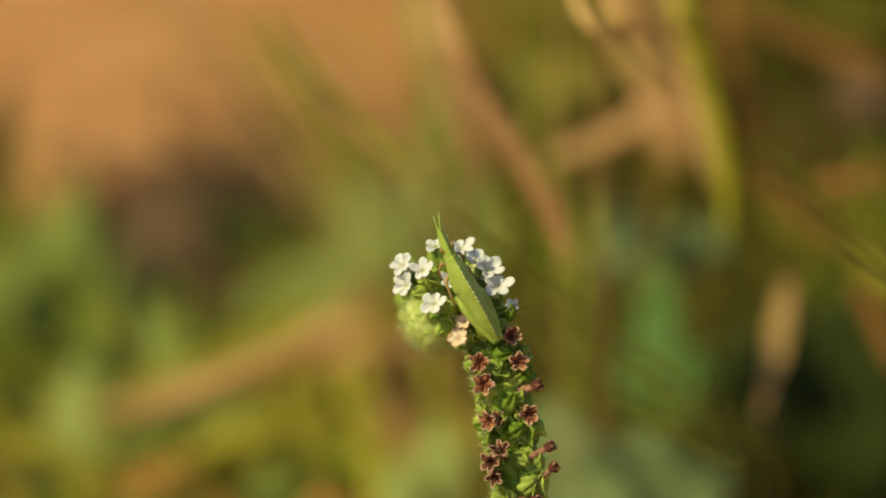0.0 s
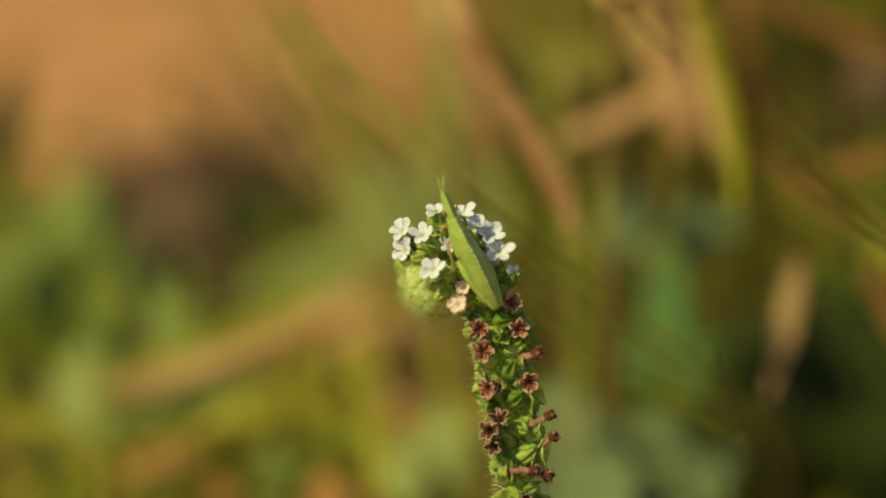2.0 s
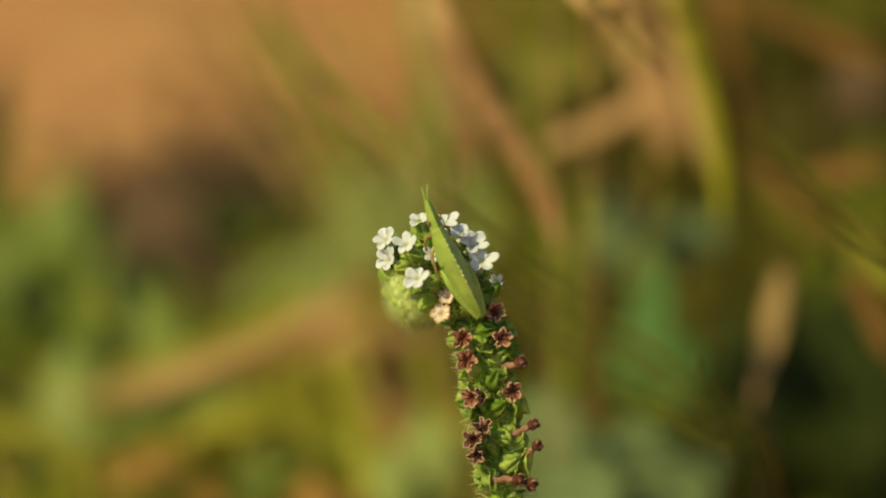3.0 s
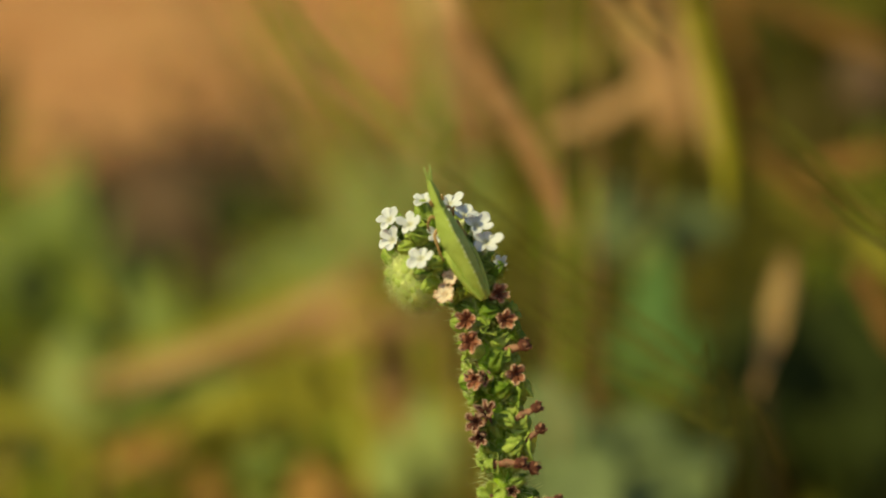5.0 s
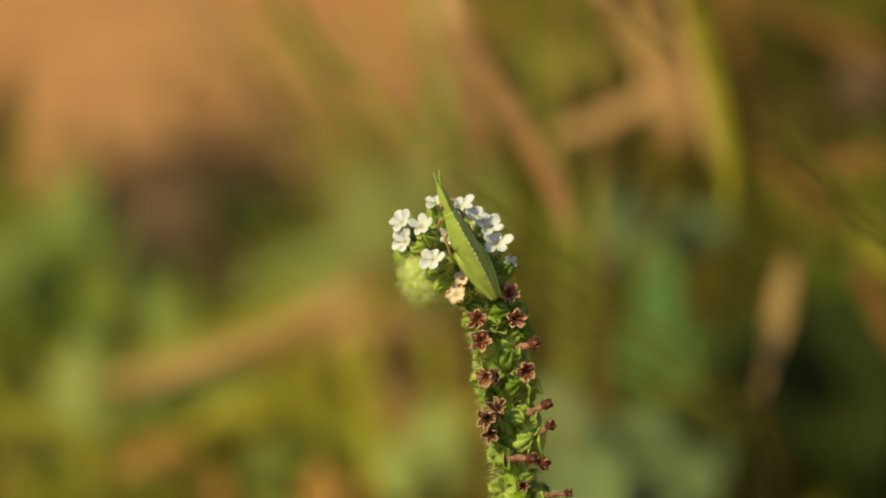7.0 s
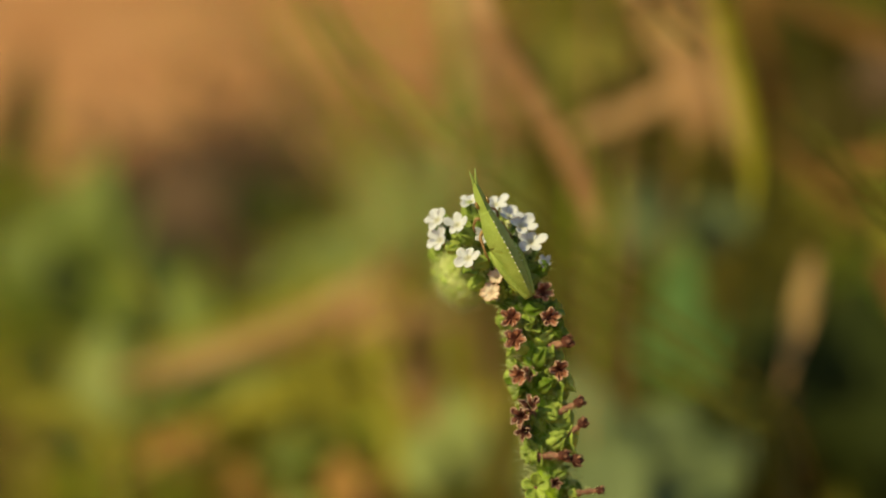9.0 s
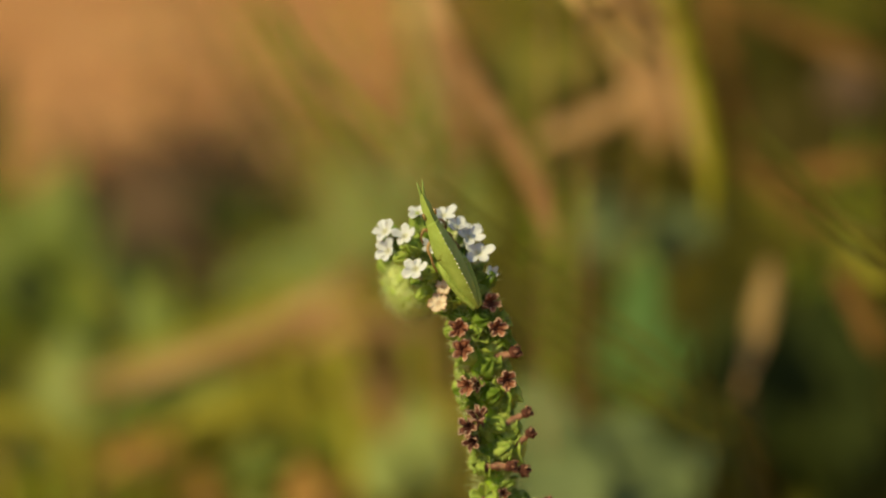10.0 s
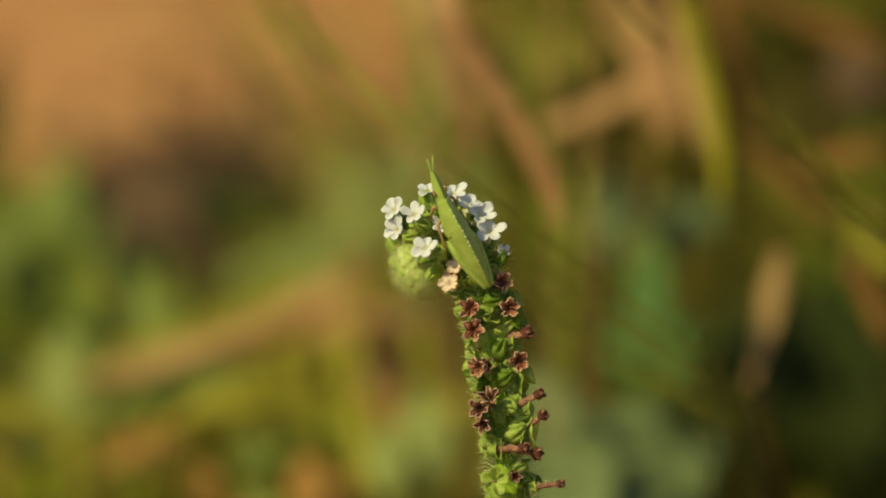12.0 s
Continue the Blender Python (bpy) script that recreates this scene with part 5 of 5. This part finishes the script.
    single_blade("grass_blade", [(0.0051, 0.0695, 0.2713), (0.0184, 0.0656, 0.2609), (0.0301, 0.0621, 0.2531), (0.0428, 0.0585, 0.2466), (0.0528, 0.0555, 0.2420), (0.0659, 0.0703, 0.2292)], 0.0006, M_MOSSLEAF, owner=fine, rooted_end=(0.1281, 0.2807, 0.1161), culm=True)
    single_blade("grass_blade", [(0.0069, 0.1350, 0.2464), (0.0225, 0.1302, 0.2342), (0.0359, 0.1261, 0.2253), (0.0504, 0.1220, 0.2181), (0.0615, 0.1189, 0.2135), (0.0776, 0.1331, 0.2006)], 0.0008, M_DARKGRASS, owner=fine, rooted_end=(0.1345, 0.2796, 0.1166), culm=True)
    # straw and grass low in the view
    single_blade("grass_plant", [(-0.0335, 0.3127, 0.1664), (-0.0276, 0.3077, 0.1524), (-0.0242, 0.3022, 0.1385), (-0.0225, 0.2945, 0.1203), (-0.0225, 0.3107, 0.1075)], 0.0067, M_OLIVE, "leaning olive-yellow grass blade", "grass", rooted_end=(-0.0230, 0.3600, 0.0712), culm=True)
    single_blade("dry_grass_plant", [(-0.0227, 0.4271, 0.1285), (-0.0182, 0.4198, 0.1086), (-0.0158, 0.4133, 0.0925), (-0.0146, 0.4043, 0.0714), (-0.0145, 0.4201, 0.0579)], 0.0077, M_STRAW, "leaning dry straw leaf", "grass", rooted_end=(-0.0128, 0.3602, 0.0711), culm=True)
    single_blade("grass_plant", [(-0.0063, 0.4005, 0.1422), (-0.0042, 0.3920, 0.1195), (-0.0034, 0.3858, 0.1040), (-0.0029, 0.3770, 0.0835), (-0.0029, 0.3929, 0.0702)], 0.0082, M_OLIVE, "leaning half-dry grass blade", "grass", rooted_end=(-0.0025, 0.3603, 0.0711), culm=True)
    single_blade("grass_plant", [(-0.0476, 0.4242, 0.1234), (-0.0322, 0.4265, 0.1277), (-0.0167, 0.4279, 0.1303), (0.0007, 0.4278, 0.1293), (0.0042, 0.4440, 0.1156)], 0.0077, M_TAN, "low bent tan straw leaf", "dry grass", rooted_end=(0.0111, 0.4750, 0.0849), culm=True)
    single_blade("dry_grass_plant", [(-0.1193, 0.3560, 0.1342), (-0.0992, 0.3605, 0.1383), (-0.0781, 0.3649, 0.1433), (-0.0568, 0.3694, 0.1503), (-0.0336, 0.3751, 0.1626), (-0.0267, 0.3932, 0.1529)], 0.0040, M_STRAW, "bent-over dry straw leaf", "dry grass", rooted_end=(-0.0138, 0.4851, 0.1119), culm=True)
    single_blade("grass_plant", [(-0.1025, 0.3201, 0.1470), (-0.0842, 0.3241, 0.1509), (-0.0658, 0.3288, 0.1582), (-0.0455, 0.3334, 0.1666), (-0.0251, 0.3387, 0.1787), (-0.0202, 0.3564, 0.1683)], 0.0041, M_TAN, "bent-over broad half-dry grass leaf", "dry grass", rooted_end=(-0.0119, 0.5040, 0.1052), culm=True)
    single_blade("grass_plant", [(-0.0783, 0.4024, 0.1289), (-0.0634, 0.4059, 0.1347), (-0.0465, 0.4091, 0.1404), (-0.0277, 0.4123, 0.1469), (-0.0219, 0.4301, 0.1368)], 0.0076, M_TAN, "bent-over broad dry tan leaf", "dry grass", rooted_end=(-0.0108, 0.4932, 0.1046), culm=True)
    single_blade("grass_plant", [(-0.1207, 0.3965, 0.1275), (-0.1005, 0.4000, 0.1292), (-0.0802, 0.4043, 0.1346), (-0.0578, 0.4089, 0.1420), (-0.0371, 0.4135, 0.1515), (-0.0289, 0.4312, 0.1406)], 0.0053, M_OLIVE, "long bent half-dry grass leaf", "grass", rooted_end=(-0.0129, 0.4939, 0.1066), culm=True)
    single_blade("grass_plant", [(-0.1070, 0.3751, 0.1229), (-0.0890, 0.3781, 0.1247), (-0.0673, 0.3834, 0.1326), (-0.0454, 0.3880, 0.1407), (-0.0270, 0.3919, 0.1491), (-0.0217, 0.4098, 0.1392)], 0.0044, M_RUSSET, "bent russet straw leaf", "dry grass", rooted_end=(-0.0118, 0.4917, 0.1007), culm=True)
    single_blade("grass_plant", [(-0.1049, 0.3156, 0.1364), (-0.0908, 0.3200, 0.1425), (-0.0741, 0.3236, 0.1468), (-0.0564, 0.3267, 0.1504), (-0.0539, 0.3437, 0.1382)], 0.0072, M_LEAF, "low broad green grass blade", "grass", rooted_end=(-0.0513, 0.4135, 0.0965), culm=True)
    single_blade("grass_plant", [(-0.0815, 0.3580, 0.1264), (-0.0638, 0.3616, 0.1312), (-0.0477, 0.3611, 0.1267), (-0.0369, 0.3579, 0.1173), (-0.0311, 0.3526, 0.1041), (-0.0314, 0.3685, 0.0906)], 0.0090, M_OLIVE, "arching olive-yellow grass blade", "grass", rooted_end=(-0.0311, 0.3810, 0.0695), culm=True)
    single_blade("grass_plant", [(-0.0863, 0.3361, 0.1272), (-0.0674, 0.3402, 0.1324), (-0.0500, 0.3399, 0.1281), (-0.0386, 0.3353, 0.1154), (-0.0380, 0.3510, 0.1011)], 0.0060, M_OLIVE, "arching half-dry grass leaf", "grass", rooted_end=(-0.0358, 0.3626, 0.0779), culm=True)
    single_blade("grass_plant", [(-0.0446, 0.4223, 0.1179), (-0.0321, 0.4187, 0.1069), (-0.0243, 0.4132, 0.0926), (-0.0194, 0.4057, 0.0749), (-0.0195, 0.4217, 0.0615)], 0.0106, M_OLIVE, "broad olive grass blade bent over", "grass", rooted_end=(-0.0188, 0.4160, 0.0490), culm=True)
    single_blade("grass_plant", [(-0.0547, 0.3521, 0.1062), (-0.0441, 0.3562, 0.1142), (-0.0334, 0.3581, 0.1173), (-0.0190, 0.3565, 0.1122), (-0.0169, 0.3722, 0.0979)], 0.0081, M_GRASS, "low arching green grass blade", "grass", rooted_end=(-0.0124, 0.3837, 0.0744), culm=True)
    single_blade("grass_plant", [(-0.1073, 0.2981, 0.1221), (-0.0894, 0.3033, 0.1280), (-0.0672, 0.3079, 0.1328), (-0.0650, 0.3245, 0.1202)], 0.0034, M_DARKGRASS, "dark green grass blade bent low", "grass", rooted_end=(-0.0614, 0.3657, 0.0884), culm=True)
    single_blade("grass_plant", [(-0.1458, 0.3469, 0.1235), (-0.1321, 0.3505, 0.1259), (-0.1199, 0.3496, 0.1187), (-0.1111, 0.3453, 0.1052), (-0.1131, 0.3613, 0.0923)], 0.0076, M_OLIVE, "olive-yellow grass blade at the edge", "grass", rooted_end=(-0.1158, 0.3833, 0.0682), culm=True)
    single_blade("grass_plant", [(-0.1044, 0.2946, 0.1959), (-0.0986, 0.2932, 0.1891), (-0.0933, 0.2909, 0.1803), (-0.0928, 0.3076, 0.1672)], 0.0019, M_OLIVE, "thin pale grass tip", "grass", rooted_end=(-0.0986, 0.3952, 0.1160), culm=True)
    single_blade("grass_plant", [(-0.0823, 0.5129, 0.1109), (-0.0696, 0.5166, 0.1186), (-0.0526, 0.5190, 0.1223), (-0.0313, 0.5203, 0.1231), (-0.0274, 0.5381, 0.1128)], 0.0085, M_SAGELEAF, "grey-green grass blade lying over", "grass", rooted_end=(-0.0203, 0.6012, 0.0804), culm=True)
    # the curled dry leaf on its stalk
    root = rooted((0.0887, 0.2310, 0.1389))
    dry = thing("dry_leaf", Matrix.Translation(root), "hanging dry orange-brown leaf on a thin stalk", "dry leaf")
    bm = bmesh.new()
    leaf(bm, Vector((0.0915, 0.2498, 0.2152)) - root, Vector((0.0805, 0.2192, 0.1856)) - root, 0.0062, (0.1, -1, 0.3), 0.06, 11, 0.3, 0.1, 5)
    part("leaf", bm, M_DRYLEAF, dry)
    bm = bmesh.new()
    tube(bm, smooth_line([Vector(), Vector((0.0857, 0.2271, 0.1538)) - root, Vector((0.0831, 0.2261, 0.1766)) - root, Vector((0.0826, 0.2268, 0.1920)) - root], 14), [0.0008] * 14, 7)
    part("stalk", bm, M_LITTER_SHADE, dry)


build_background_weeds()


def build_grass_cover():
    """Short grass and dry grass over the ground, dark litter in place of the hollow's shade; a bare sandy stretch stays
    open.
    """
    rnd = random.Random(33)
    sets = {"grass": bmesh.new(), "olive_grass": bmesh.new(), "dry_grass": bmesh.new(), "dark_grass": bmesh.new()}
    made = 0
    while made < 1250:
        x, y = rnd.gauss(0.02, 0.42), rnd.gauss(0.68, 0.22) if made % 4 else rnd.gauss(1.5, 0.5)
        if y < 0.3:
            continue
        bare = x < 0.02 + 0.06 * noise.noise((y * 3, 0, 0)) and y > 0.98 + 0.1 * noise.noise((x * 4, 2, 0))
        hollow = ((x + 0.13) / 0.10) ** 2 + ((y - 0.86) / 0.20) ** 2 < 1
        if bare or hollow or (abs(x) < 0.12 and y < 0.45):
            continue
        green = noise.noise((x * 5.1, y * 5.1, 4)) + rnd.uniform(-0.15, 0.15)
        if x > 0.03 + 0.05 * noise.noise((0, y * 4, 7)):
            kind = "dark_grass" if green > -0.2 else "olive_grass"
        else:
            kind = "grass" if green > (0.05 if x < -0.12 else 0.25) else "olive_grass" if green > -0.25 else "dry_grass"
        tall = rnd.uniform(0.07, 0.15) if kind == "dark_grass" and y > 0.9 else rnd.uniform(0.04, 0.085)
        grass_tuft(sets[kind], x, y, rnd, 14, tall, 0.05, 0.006, (-0.25, 0))
        made += 1
    # thinner, patchy growth farther round the place
    made = 0
    while made < 4200:
        a, r = rnd.uniform(0, 6.283), abs(rnd.gauss(0, 1.9)) + 0.3
        x, y = r * math.cos(a), 0.4 + r * math.sin(a)
        if (abs(x) < 0.3 and 0.0 < y < 1.6) or (x < 0.1 and 0.95 < y < 4 and x > -1.2) or math.hypot(x, y + 0.38) < 0.25:
            continue
        if (x < 0.05 and y > 0.9 and x > -1.6) or noise.noise((x * 1.3, y * 1.3, 9)) < -0.15:
            continue
        kind = ("grass", "olive_grass", "dry_grass", "dark_grass")[rnd.randrange(4)]
        grass_tuft(sets[kind], x, y, rnd, 6, rnd.uniform(0.04, 0.1), 0.06, 0.006, (-0.2, 0))
        made += 1
    # a few thin stems standing on the bare soil
    for _ in range(46):
        x, y = rnd.uniform(-0.5, 0.05), rnd.uniform(1.1, 2.3)
        grass_tuft(sets[("olive_grass", "dry_grass", "grass")[rnd.randrange(3)]], x, y, rnd, rnd.randrange(2, 6), rnd.uniform(0.05, 0.12), 0.05, 0.0045, (-0.3, 0))
    tagged(part("dark_grass", sets["dark_grass"], M_DARKGRASS), "dense dark green grass", "grass", kind="stuff")
    tagged(part("grass", sets["grass"], M_GRASS), "short green grass over the soil", "grass", kind="stuff")
    tagged(part("olive_grass", sets["olive_grass"], M_OLIVE), "olive half-dry grass over the soil", "grass", kind="stuff")
    tagged(part("dry_grass", sets["dry_grass"], M_STRAW), "dry tan grass over the soil", "grass", kind="stuff")
    # dark litter heaped in the hollow to imitate its shade
    bm = bmesh.new()
    for _ in range(820):
        x, y = (rnd.gauss(-0.13, 0.05), rnd.gauss(0.87, 0.10)) if rnd.random() < 0.8 else (rnd.gauss(-0.12, 0.08), rnd.gauss(1.02, 0.08))
        z = ground_height(x, y) + 0.004 + rnd.uniform(0, 0.03)
        a = rnd.uniform(0, 6.28)
        v = Vector((math.cos(a), math.sin(a), rnd.uniform(-0.2, 0.5))) * rnd.uniform(0.012, 0.03)
        leaf(bm, (x, y, z), Vector((x, y, z)) + v, v.length * 0.5, (rnd.uniform(-0.4, 0.4), rnd.uniform(-0.4, 0.4), 1), 0.15, 5, 0.5, 0.1, rnd.randrange(999))
    tagged(part("leaf_litter", bm, M_LITTER_SHADE), "dark brown litter on the soil standing in for the hollow's shade", "leaf litter", kind="stuff")
    bm = bmesh.new()
    for _ in range(260):
        x, y = rnd.uniform(-1.0, 0.3), rnd.uniform(0.9, 2.6)
        r = rnd.uniform(0.002, 0.009)
        bmesh.ops.create_icosphere(bm, subdivisions=1, radius=r, matrix=Matrix.Translation((x, y, ground_height(x, y) + r * 0.4)) @ Matrix.Rotation(rnd.uniform(0, 3), 4, "X") @ Matrix.Diagonal((1, rnd.uniform(0.7, 1.3), 0.7, 1)))
    tagged(part("soil_clods", bm, M_CLOD), "small reddish soil crumbs", "soil", kind="stuff")


build_grass_cover()



def motions():
    """The grasshopper shifts a little on its perch, turning about its tail."""
    def shifted(deg, tip=0.0):
        return HOPPER @ pose(0, 0, 0, 0, -tip, deg)
    walk(hopper, [(0, shifted(1.2)), (1.0, shifted(0.6)), (2.5, shifted(-1.0)), (4.0, shifted(-0.4)), (5.5, shifted(0.0)), (6.2, shifted(0.2)),
                  (6.8, shifted(1.2, 0.8)), (9.0, shifted(1.0, 1.0)), (10.5, shifted(1.0, 0.8)), (12.0, shifted(0.8, 0.6))])


motions()
